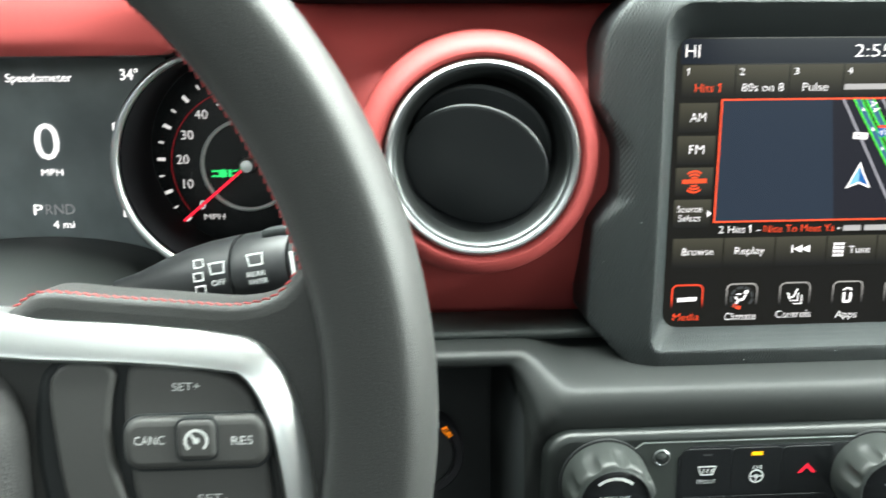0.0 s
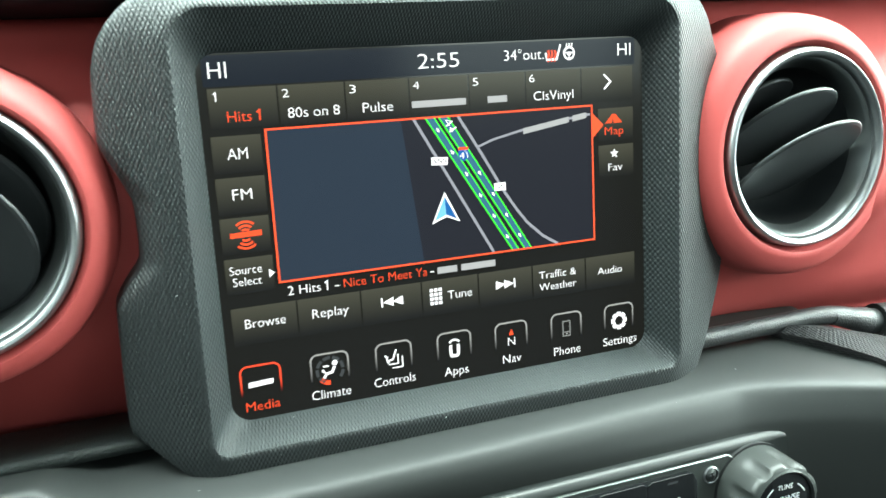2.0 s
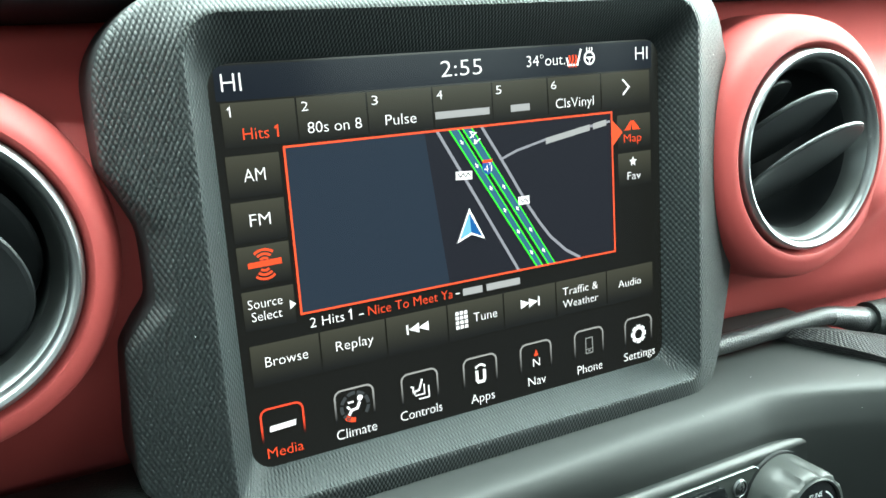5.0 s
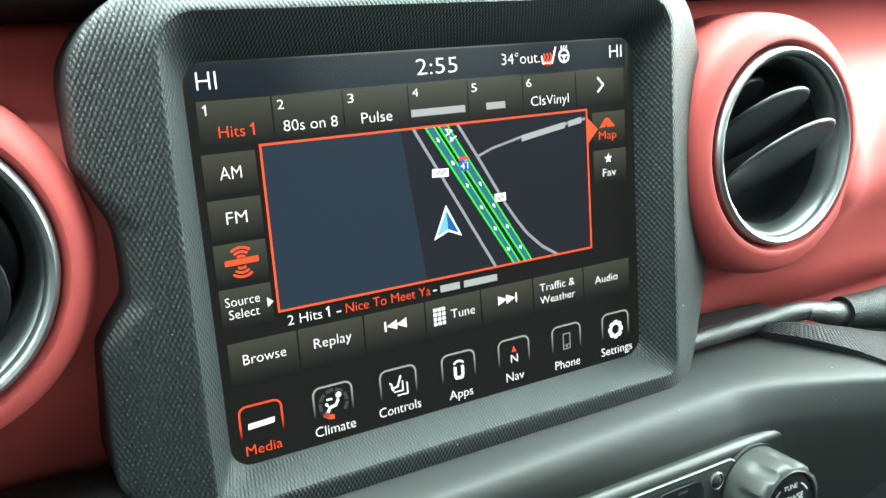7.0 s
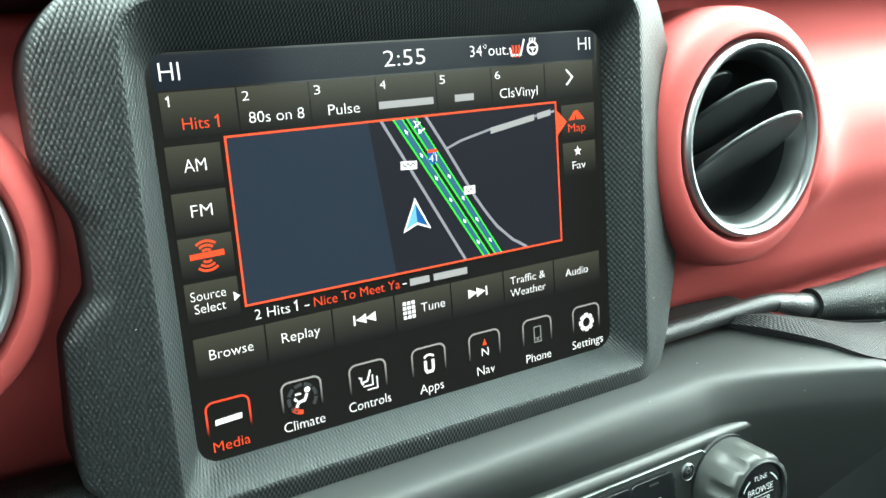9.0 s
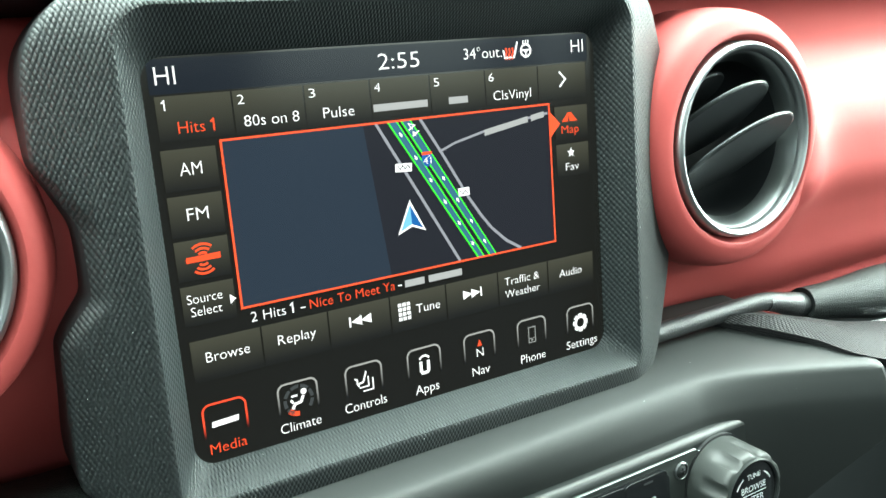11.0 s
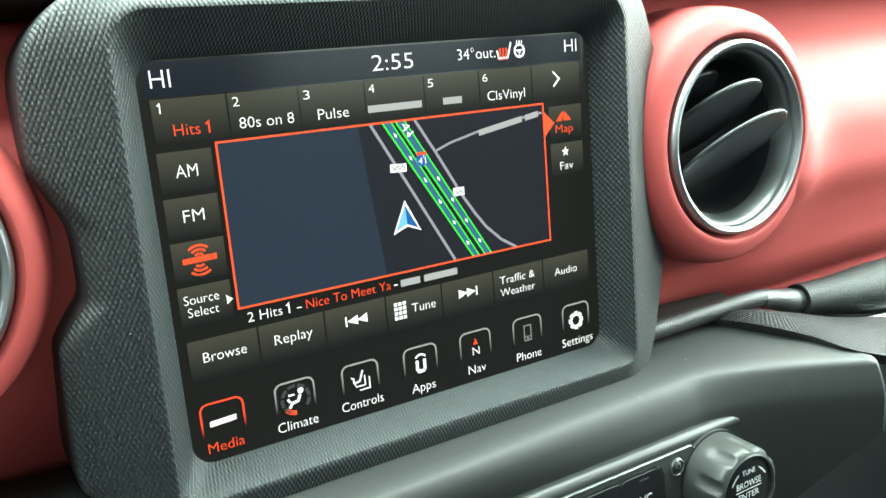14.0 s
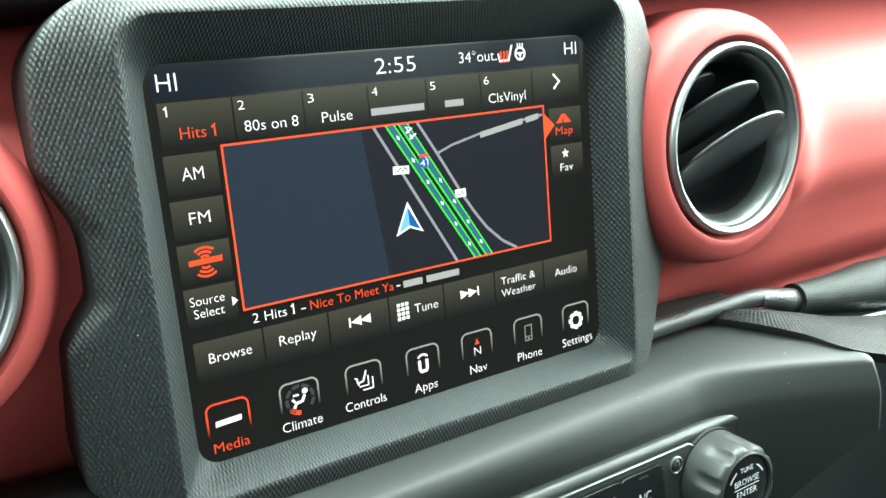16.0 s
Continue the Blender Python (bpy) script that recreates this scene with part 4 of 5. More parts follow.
def fade_key(u0, v0, u1, v1, name="soft_key"):
    """A soft key, olive grey at its top and black at its foot."""
    zb = TS.location.z
    key = (round(v0, 1), round(v1, 1))
    if key not in FADES:
        FADES[key] = lit_fade("display_key_fade", srgb(66, 66, 54), srgb(24, 25, 22), 1 + v0 / 1000 - zb, 1 + v1 / 1000 - zb)
    return show(name, 1, FADES[key], P(rect(u0, v0, u1, v1), 1))


FADES = {}
COLS = [-18.7, 5.2, 29.6, 54.1, 78.5, 103.0, 128.4, 153.6]

show("status_bar", 1, M_HEAD, P(rect(-19.5, 17.4, 154.5, 28.0), 1), label="dark blue status bar")
show("heater_setting", 3, M_WHITE, W("HI", -17.6, -11.3, 20.2, 5.6, 3), label="white heater setting")
show("heater_setting", 3, M_WHITE, W("HI", 146.2, 152.4, 21.0, 5.0, 3), label="white heater setting")
show("clock", 3, M_WHITE, W("2:55", 58.2, 74.8, 19.9, 5.5, 3), label="white clock digits")
show("outside_temperature", 3, M_WHITE, W("34\u00b0out.", 94.2, 111.4, 21.2, 4.0, 3), label="white outside temperature")
show("seat_heat_icon", 3, M_ORANGE, *[RB([(113.6 + 1.5 * k, 20.0), (113.2 + 1.5 * k, 21.4), (114.0 + 1.5 * k, 22.8), (113.6 + 1.5 * k, 24.4)], 0.75, 3) for k in range(3)], label="orange seat heating symbol")
show("seat_icon", 3, M_WHITE, RB([(112.4, 23.6), (113.0, 20.8), (117.3, 20.8), (119.2, 26.5)], 0.8, 3), label="white seat outline")
ring = [(p[0] * 1000, (p[1] - 1) * 1000) for p in arc(0.1231, 1.0230, 0.0023, 0, 360, 24)[:-1]]
show("wheel_heat_icon", 3, M_WHITE, RB(ring, 0.8, 3, True), P([(122.3, 22.3), (123.9, 22.3), (123.9, 23.5), (122.3, 23.5)], 3), RB([(121.0, 23.2), (125.2, 23.2)], 0.5, 3), RB([(123.1, 22.8), (123.1, 20.9)], 0.5, 3),
     *[RB([(121.9 + 1.2 * k, 25.5), (122.1 + 1.2 * k, 26.9)], 0.5, 3) for k in range(3)], label="white heated wheel symbol")

def ONE(u, v, h, i):
    """The figure one, with its flag."""
    return RB([(u - 0.26 * h, v + 0.76 * h), (u, v + 0.96 * h), (u, v)], 0.15 * h, i)


# presets
presets = [fade_key(a + 0.3, 3.0, b - 0.3, 16.8, "preset_key") for a, b in zip(COLS, COLS[1:])]
for k in range(6):
    show("preset_number", 3, M_WHITE, ONE(COLS[0] + 2.9, 12.5, 3.0, 3) if k == 0 else W(str(k + 1), COLS[k] + 1.7, COLS[k] + 4.0, 12.5, 3.0, 3), parent=presets[k])
show("preset_name", 3, M_ORANGE, W("Hits", -12.6, -4.3, 5.2, 3.7, 3), ONE(-1.5, 5.2, 3.7, 3), parent=presets[0])
for k, name, u0, u1 in ((1, "80s on 8", 8.3, 27.2), (2, "Pulse", 35.8, 47.4), (5, "ClsVinyl", 106.6, 124.4)):
    show("preset_name", 3, M_WHITE, W(name, u0, u1, 5.3, 3.6, 3), parent=presets[k])
for k, u0, u1 in ((3, 54.8, 77.0), (4, 86.2, 94.6)):
    show("preset_bar", 3, M_BAR, P(rect(u0, 5.7, u1, 8.2), 3), parent=presets[k])
show("next_chevron", 3, M_WHITE, RB([(139.3, 13.9), (142.4, 10.9), (139.3, 8.0)], 0.8, 3), parent=presets[6])

# sources down the side
side = [fade_key(-18.9, t - 13.0, -1.9, t, "source_key") for t in (0.5, -14.0, -28.2, -42.8)]
show("source_name", 3, M_WHITE, W("AM", -13.9, -6.9, -7.8, 4.1, 3), parent=side[0])
show("source_name", 3, M_WHITE, W("FM", -13.6, -6.8, -22.0, 4.0, 3), parent=side[1])
waves = []
for r in (2.0, 3.4, 4.8):
    for a0, a1 in ((50, 130), (230, 310)):
        waves.append(RB([(p[0] * 1000, (p[1] - 1) * 1000) for p in arc(-0.0104, 1 - 0.0346, r / 1000, a0, a1, 10)], 0.8, 3))
show("radio_symbol", 3, M_ORANGE, P([(-15.8, -35.4), (-4.8, -35.2), (-4.8, -33.2), (-15.8, -33.6)], 3), *waves, parent=side[2], label="orange radio waves symbol")
show("source_name", 3, M_WHITE, W("Source", -17.4, -5.9, -48.6, 3.1, 3), W("Select", -16.6, -6.4, -52.8, 3.1, 3), P([(-3.6, -47.8), (-3.6, -51.0), (-1.6, -49.4)], 3), parent=side[3])

# map page
mp = show("map", 2, M_MAP, P(rect(-0.3, -53.3, 133.0, 1.9), 2), label="dark map page")
show("map_pane", 3, M_SLATE, P([(-0.3, -53.3), (56.0, -53.3), (50.0, 1.9), (-0.3, 1.9)], 3), parent=mp, label="blank slate part of the map")
show("side_road", 3, M_GREYROAD, RB([(55.0, 1.6), (69.8, -24.4), (86.0, -53.0)], 1.1, 3), parent=mp)
show("side_road", 3, M_GREYROAD, RB([(73.2, 1.6), (80.9, -10.8), (91.9, -29.5), (97.0, -36.9), (101.5, -42.6), (108.5, -48.9), (115.4, -53.0)], 1.1, 3), parent=mp)
show("side_road", 3, M_GREYROAD, RB([(81.0, -10.8), (87.6, -8.5), (100.9, -5.7), (116, -3.4), (132.4, -1.6)], 0.9, 3), parent=mp)
for a, b, da, db in (((61.6, 1.6), (95.7, -53.0), 1.75, 1.35), ((67.1, 1.6), (101.3, -53.0), 1.85, 1.5)):
    show("main_road", 4, M_GREEN, P([(a[0] - da - 0.35, a[1]), (a[0] + da + 0.35, a[1]), (b[0] + db + 0.35, b[1]), (b[0] - db - 0.35, b[1])], 4), parent=mp, label="green edge of the main road")
    show("main_road", 5, M_BLUE, P([(a[0] - da + 0.3, a[1]), (a[0] + da - 0.3, a[1]), (b[0] + db - 0.3, b[1]), (b[0] - db + 0.3, b[1])], 5), parent=mp, label="blue middle of the main road")
marks = []
for a, b, up in (((61.6, 1.6), (95.7, -53.0), -1), ((67.1, 1.6), (101.3, -53.0), 1)):
    for k in range(6):
        f = (k + 0.55) / 6.2
        u, v = a[0] + (b[0] - a[0]) * f, a[1] + (b[1] - a[1]) * f
        e = Vector((b[0] - a[0], b[1] - a[1])).normalized() * -up * 0.8
        s = Vector((-e.y, e.x))
        marks.append(P([(u + e.x * 1.3, v + e.y * 1.3), (u - e.x * 0.2 + s.x * 0.9, v - e.y * 0.2 + s.y * 0.9), (u - e.x * 0.2 + s.x * 0.3, v - e.y * 0.2 + s.y * 0.3), (u - e.x * 1.3 + s.x * 0.3, v - e.y * 1.3 + s.y * 0.3),
                        (u - e.x * 1.3 - s.x * 0.3, v - e.y * 1.3 - s.y * 0.3), (u - e.x * 0.2 - s.x * 0.3, v - e.y * 0.2 - s.y * 0.3), (u - e.x * 0.2 - s.x * 0.9, v - e.y * 0.2 - s.y * 0.9)], 6))
for bm in marks:
    show("lane_arrow", 6, M_WHITE, bm, parent=mp)
show("route_number", 6, M_WHITE, W("41", 65.6, 70.8, -2.3, 3.4, 6, 57), parent=mp)
for pts in ([(61.3, -13.2), (68.1, -13.6), (67.9, -16.6), (61.1, -16.2)], [(87.3, -25.5), (92.3, -25.5), (92.3, -28.6), (87.3, -28.6)]):
    u0, u1, v0 = pts[0][0], pts[1][0], pts[3][1]
    n = 5 if u1 - u0 > 6 else 3
    sg = show("sign", 6, M_WHITE, P(pts, 6), parent=mp, label="white road sign")
    show("zigzag", 7, M_DIM, RB([(u0 + 0.8 + (u1 - u0 - 1.6) * k / n, v0 + (0.8 if k % 2 else 2.1)) for k in range(n + 1)], 0.35, 7), parent=sg)
show("shield", 6, M_SHIELD, P([(72.6, -11.4), (76.8, -11.4), (77.0, -13.4), (76.1, -15.0), (74.7, -15.9), (73.3, -15.0), (72.4, -13.4)], 6), parent=mp, label="blue route shield")
show("shield_band", 7, M_ORANGE, P([(72.6, -10.3), (76.8, -10.3), (76.8, -11.4), (72.6, -11.4)], 7), parent=mp)
show("route_number", 7, M_WHITE, W("41", 73.1, 76.4, -14.7, 2.5, 7), parent=mp)
show("position_arrow", 6, M_WHITE, P([(65.9, -26.7), (71.9, -38.9), (66.2, -36.6), (60.0, -38.9)], 6), parent=mp, label="white outline of the position arrow")
show("arrow_half", 7, M_ARROW_L, P([(65.8, -28.6), (66.1, -35.7), (61.2, -37.7)], 7), parent=mp)
show("arrow_half", 7, M_ARROW_R, P([(65.8, -28.6), (70.6, -37.7), (66.1, -35.7)], 7), parent=mp)
show("street_bar", 6, M_BAR, P([(101.0, -7.4), (122.0, -4.2), (122.0, -1.9), (101.0, -5.1)], 6), P([(123.6, -4.0), (130.2, -3.0), (130.2, -0.7), (123.6, -1.7)], 6), parent=mp, label="plain white bars on the map")
show("map_frame", 7, M_LINE, RB(rect(-0.2, -53.2, 132.9, 1.8), 0.72, 7, True), label="thin orange frame line")
show("map_pointer", 7, M_LINE, P([(133.0, -1.2), (138.4, -6.3), (133.0, -11.5)], 7), label="orange pointer of the map frame")

right = [fade_key(136.2, t - 13.2, 153.4, t, "shortcut_key") for t in (0.2, -14.8)]
show("shortcut_symbol", 3, M_ORANGE, P([(139.6, -5.9), (142.8, -5.9), (143.3, -3.4), (143.8, -5.9), (147.9, -5.9), (144.6, -2.3), (142.9, -2.3)], 3), W("Map", 139.4, 148.3, -10.6, 3.3, 3), parent=right[0])
star = [(143.8 + (2.1 if k % 2 == 0 else 0.9) * math.sin(math.pi * k / 5), -18.4 + (2.1 if k % 2 == 0 else 0.9) * math.cos(math.pi * k / 5)) for k in range(10)]
show("shortcut_symbol", 3, M_WHITE, P(star, 3), W("Fav", 140.8, 147.6, -25.5, 3.1, 3), parent=right[1])

show("station_line", 3, M_WHITE, W("2 Hits", 2.4, 14.7, -58.4, 3.4, 3), ONE(17.2, -58.4, 3.4, 3), W("-", 20.0, 21.8, -58.4, 3.4, 3), label="white station line")
show("dash_mark", 3, M_WHITE, P(rect(58.2, -57.4, 59.8, -57.0), 3))
show("artist_bar", 3, M_BAR, P(rect(61.2, -58.4, 69.6, -55.9), 3), label="plain white bar")
show("artist_bar", 3, M_BAR, P(rect(71.4, -58.4, 86.4, -55.9), 3), label="plain white bar")
show("title_line", 3, M_ORANGE, W("Nice To Meet Ya", 23.4, 57.0, -58.4, 3.4, 3), label="orange title line")

# transport row
row = [fade_key(a + 0.3, -74.6, b - 0.3, -60.6, "transport_key") for a, b in zip(COLS, COLS[1:])]
show("key_name", 3, M_WHITE, W("Browse", -14.0, 0.8, -68.4, 3.5, 3), parent=row[0])
show("key_name", 3, M_WHITE, W("Replay", 10.6, 24.6, -68.4, 3.5, 3), parent=row[1])
show("key_symbol", 3, M_WHITE, P(rect(37.4, -68.2, 38.1, -64.6), 3), P([(38.2, -66.4), (42.4, -64.6), (42.4, -68.2)], 3), P([(42.0, -66.4), (46.2, -64.6), (46.2, -68.2)], 3), parent=row[2])
show("key_symbol", 3, M_WHITE, *[P(rect(57.4 + 1.85 * a, -70.4 + 1.75 * b, 58.8 + 1.85 * a, -69.1 + 1.75 * b), 3) for a in range(3) for b in range(4)], W("Tune", 65.0, 75.4, -68.9, 3.4, 3), parent=row[3])
show("key_symbol", 3, M_WHITE, P([(86.2, -64.6), (90.4, -66.4), (86.2, -68.2)], 3), P([(90.0, -64.6), (94.2, -66.4), (90.0, -68.2)], 3), P(rect(94.3, -68.2, 95.0, -64.6), 3), parent=row[4])
show("key_name", 3, M_WHITE, W("Traffic &", 106.3, 123.6, -66.6, 3.1, 3), W("Weather", 106.2, 123.6, -71.6, 3.1, 3), parent=row[5])
show("key_name", 3, M_WHITE, W("Audio", 134.6, 146.6, -68.6, 3.2, 3), parent=row[6])

# application row
def app_frame(u, material, name="app_key"):
    w, t, b, r = 7.2, -82.6, -94.0, 2.6
    pts = [(u - w, b), (u - w, t - r)] + [(u - w + r - r * math.cos(radians(a)), t - r + r * math.sin(radians(a))) for a in range(15, 90, 15)]
    pts += [(u - w + r, t), (u + w - r, t)] + [(u + w - r + r * math.sin(radians(a)), t - r + r * math.cos(radians(a))) for a in range(15, 90, 15)] + [(u + w, t - r), (u + w, b)]
    return show(name, 2, material, RB(pts, 0.68, 2), label="rounded key outline")


zb = TS.location.z
M_KEYLINE = lit_fade("display_outline_fade", srgb(160, 160, 155), srgb(16, 18, 18), 0.9055 - zb, 0.9140 - zb)
M_KEYRED = lit_fade("display_outline_red", srgb(252, 80, 48), srgb(60, 20, 14), 0.9055 - zb, 0.9100 - zb)
APPS = [-10.3, 15.5, 41.0, 66.6, 92.2, 118.4, 144.8]
NAMES = [("Media", -16.6, -4.1, -100.0), ("Climate", 7.8, 23.0, -100.3), ("Controls", 32.4, 49.4, -99.8), ("Apps", 61.8, 72.2, -100.6), ("Nav", 88.0, 96.3, -99.9), ("Phone", 112.2, 124.8, -100.7), ("Settings", 136.8, 153.6, -100.6)]
apps = [app_frame(u, M_KEYRED if k == 0 else M_KEYLINE) for k, u in enumerate(APPS)]
for k, (name, u0, u1, v) in enumerate(NAMES):
    show("app_name", 3, M_ORANGE if k == 0 else M_WHITE, W(name, u0, u1, v, 3.6, 3), parent=apps[k])
show("app_symbol", 3, M_WHITE, P([(-15.0, -90.8), (-6.0, -90.4), (-5.8, -88.4), (-14.8, -88.8)], 3), parent=apps[0])
u = APPS[1]
show("app_symbol", 3, M_DIM, *[RB([(p[0] * 1000, (p[1] - 1) * 1000) for p in arc(u / 1000, 1 - 0.0893, 0.0050, a, a + 34, 6)], 1.3, 3) for a in range(-40, 220, 42)], parent=apps[1])
show("app_symbol", 3, M_ORANGE, RB([(p[0] * 1000, (p[1] - 1) * 1000) for p in arc(u / 1000, 1 - 0.0893, 0.0050, 222, 268, 8)], 1.7, 3), parent=apps[1])
show("app_symbol", 4, M_WHITE, P([(u + 2.0 + 1.1 * math.cos(a * 0.5), -86.6 + 1.1 * math.sin(a * 0.5)) for a in range(13)], 4), RB([(u + 1.8, -88.0), (u + 0.7, -90.2), (u - 1.5, -90.5), (u - 2.5, -92.2)], 1.05, 4), RB([(u - 2.6, -87.5), (u - 0.4, -87.5)], 0.7, 4), RB([(u - 3.0, -88.8), (u - 2.1, -90.0)], 0.9, 4), parent=apps[1])
u = APPS[2]
show("app_symbol", 3, M_WHITE, RB([(u + 1.0, -85.6), (u - 0.5, -89.5), (u - 2.4, -89.8)], 0.7, 3), RB([(u - 3.8, -87.6), (u - 2.8, -88.2), (u - 2.9, -89.6), (u - 2.2, -90.8)], 0.6, 3), RB([(u - 2.2, -91.4), (u + 1.6, -91.4), (u + 1.6, -87.6)], 0.5, 3), RB([(u - 0.8, -93.0), (u + 3.4, -93.0), (u + 3.4, -88.6)], 0.5, 3), parent=apps[2])
u = APPS[3]
show("app_symbol", 3, M_WHITE, RB([(u - 1.65, -87.9), (u - 1.65, -91.6), (u - 1.1, -92.5), (u + 1.1, -92.5), (u + 1.65, -91.6), (u + 1.65, -87.9)], 1.25, 3), RB([(p[0] * 1000, (p[1] - 1) * 1000) for p in arc(u / 1000, 1 - 0.0884, 0.0026, 35, 145, 8)], 0.8, 3), parent=apps[3])
u = APPS[4]
show("app_symbol", 3, M_ORANGE, P([(u - 1.1, -88.0), (u + 1.1, -88.0), (u, -85.4)], 3), parent=apps[4])
show("app_symbol", 3, M_WHITE, W("N", u - 1.6, u + 1.6, -92.4, 3.4, 3), parent=apps[4])
u = APPS[5]
show("app_symbol", 3, M_ARC, RB(rect(u - 1.7, -92.6, u + 1.7, -86.2), 0.45, 3, True), P(rect(u - 0.5, -92.0, u + 0.5, -91.3), 3), RB([(u - 1.7, -90.9), (u + 1.7, -90.9)], 0.3, 3), parent=apps[5], label="grey telephone outline")
u = APPS[6]
gear = []
for k in range(8):
    for a, r in ((-13, 3.0), (-8, 4.0), (8, 4.0), (13, 3.0)):
        q = radians(45 * k + a)
        gear.append((u + r * math.cos(q), -90.0 + r * math.sin(q)))
show("app_symbol", 3, M_WHITE, RB([(u + (g[0] - u) * 0.86, -90.0 + (g[1] + 90.0) * 0.86) for g in gear], 1.1, 3, True), parent=apps[6])


# ---------------------------------------------------------------- instrument cluster
IC = thing("instrument_cluster", (-0.30, 0.10, 0.895), "dark instrument cluster with a round speedometer and lit display", "instrument cluster")
part("housing", slab(rounded_rect(-0.46, 0.885, -0.150, 1.030, 0.02), 0.112, 0.14), M_BLACK, IC)
part("hood", grid_loops([[(x, y, z) for y, z in ((0.028, 1.0235), (0.045, 1.0225), (0.075, 1.0215), (0.112, 1.0200))] for x in np.linspace(-0.46, -0.235, 12)], False), M_BLACK, IC, "black underside of the hood")
# the cover's reflections are put into its colour
part("display", slab(rounded_rect(-0.440, 0.905, -0.262, 1.022, 0.006), 0.0860, 0.110, 0.0005, 2), M_GLARE, IC, "dark display under a glossy cover with painted reflections")
YD = 0.0854
for words, x, z, w, h in (("Speedometer", -0.3315, 1.0135, 0.0335, 0.0042), ("34°", -0.2855, 1.0140, 0.0092, 0.0055), ("MPH", -0.3300, 0.9645, 0.0112, 0.0036), ("4 mi", -0.3270, 0.9360, 0.0112, 0.0040),
                           ("F", -0.2950, 0.9880, 0.0028, 0.0040), ("E", -0.2935, 0.9415, 0.0028, 0.0040), ("P", -0.3395, 0.9435, 0.0046, 0.0056)):
    part("display_text", words_at(words, x + 0.0025, z - 0.0042, w, h, YD), M_WHITE, IC, "white lit text", smooth=False)
part("big_digit", words_at("0", -0.3285, 0.9690, 0.0128, 0.0190, YD), M_WHITE, IC, "white lit speed digit", smooth=False)
part("gear_letters", words_at("RND", -0.3255, 0.9393, 0.0152, 0.0056, YD), M_GEAR, IC, "dim gear letters", smooth=False)
part("cowl", lathe([(0.0552, -0.002), (0.0552, -0.004), (0.0522, -0.004), (0.0519, -0.020), (0.0516, -0.054)], GAUGE, 72, caps=False), M_TOP, IC, "black round cowl")
part("gauge_ring", lathe([(0.0537 + 0.0018 * math.cos(q), 0.0008 + 0.0018 * math.sin(q)) for q in np.linspace(-0.5, math.pi + 0.5, 13)], GAUGE, 96, caps=False), M_CHROME, IC, "bright metal gauge ring")
GY = 0.0850
part("dial", lathe([(0.0560, 0.0), (0.0560, 0.0006), (0.0, 0.0006)], (GAUGE.x, GY + 0.001, GAUGE.z), 64), M_CLUSTER, IC, "black dial face")
GC = (-0.2245, 0.9645)
YN = GY - 0.0004
ticks, figs = [], []
SWEEP = lambda s: radians(222 - 22.5 * s / 10)
for s in range(0, 121, 5):
    a = SWEEP(s)
    r0, r1 = (0.0433, 0.0475) if s % 10 == 0 else (0.0448, 0.0475)
    ticks.append(ribbon([(GC[0] + r * math.cos(a), GC[1] + 0.0014 + r * math.sin(a)) for r in (r0, r1)], 0.0018 if s % 10 == 0 else 0.0009, YN))
for s in range(0, 121, 10):
    a = SWEEP(s)
    figs.append(words_at(str(s), GC[0] + 0.0342 * math.cos(a), GC[1] + 0.0342 * math.sin(a) - 0.0006, 0.0, 0.0048, YN))
part("dial_ticks", join(*ticks), M_DIAL, IC, "white dial ticks", smooth=False)
part("dial_figures", join(*figs, words_at("MPH", -0.2440, 0.9352, 0.0110, 0.0030, YN)), M_DIAL, IC, "white dial figures", smooth=False)
part("red_arc", ribbon(arc(*GC, 0.0402, 222, -48, 48), 0.0004, YN), M_DARKRED, IC, "thin red arc", smooth=False)
part("inner_ring", lathe([(0.0250, 0.0), (0.0250, 0.0014), (0.0240, 0.0024), (0.0230, 0.0014), (0.0230, 0.0)], (GC[0], GY, GC[1]), 64, caps=False), M_PRINT, IC, "thin pale inner ring")
na = SWEEP(1)
part("needle", ribbon([(GC[0], GC[1]), (GC[0] + 0.0450 * math.cos(na), GC[1] + 0.0450 * math.sin(na))], 0.0015, GY - 0.006), M_REDLAMP, IC, "red needle", smooth=False)
part("needle_hub", lathe([(0.0042, 0.0), (0.0042, 0.005), (0.0032, 0.0068), (0.0, 0.007)], (GC[0], GY, GC[1]), 32), M_CHROME, IC, "bright needle hub")
part("warning_lamp", join(ribbon([(-0.2440, 0.9615), (-0.2360, 0.9615)], 0.0010, YN), ribbon([(-0.2440, 0.9588), (-0.2360, 0.9588)], 0.0010, YN), flat(disc(-0.2380, 0.9602, 0.0022), YN), flat([(-0.2352, 0.9622), (-0.2335, 0.9622), (-0.2335, 0.9582), (-0.2352, 0.9582)], YN), ribbon([(-0.2332, 0.9612), (-0.2300, 0.9618)], 0.0008, YN), ribbon([(-0.2332, 0.9592), (-0.2300, 0.9586)], 0.0008, YN)), M_LAMPGREEN, IC, "green lit lamp symbol", smooth=False)

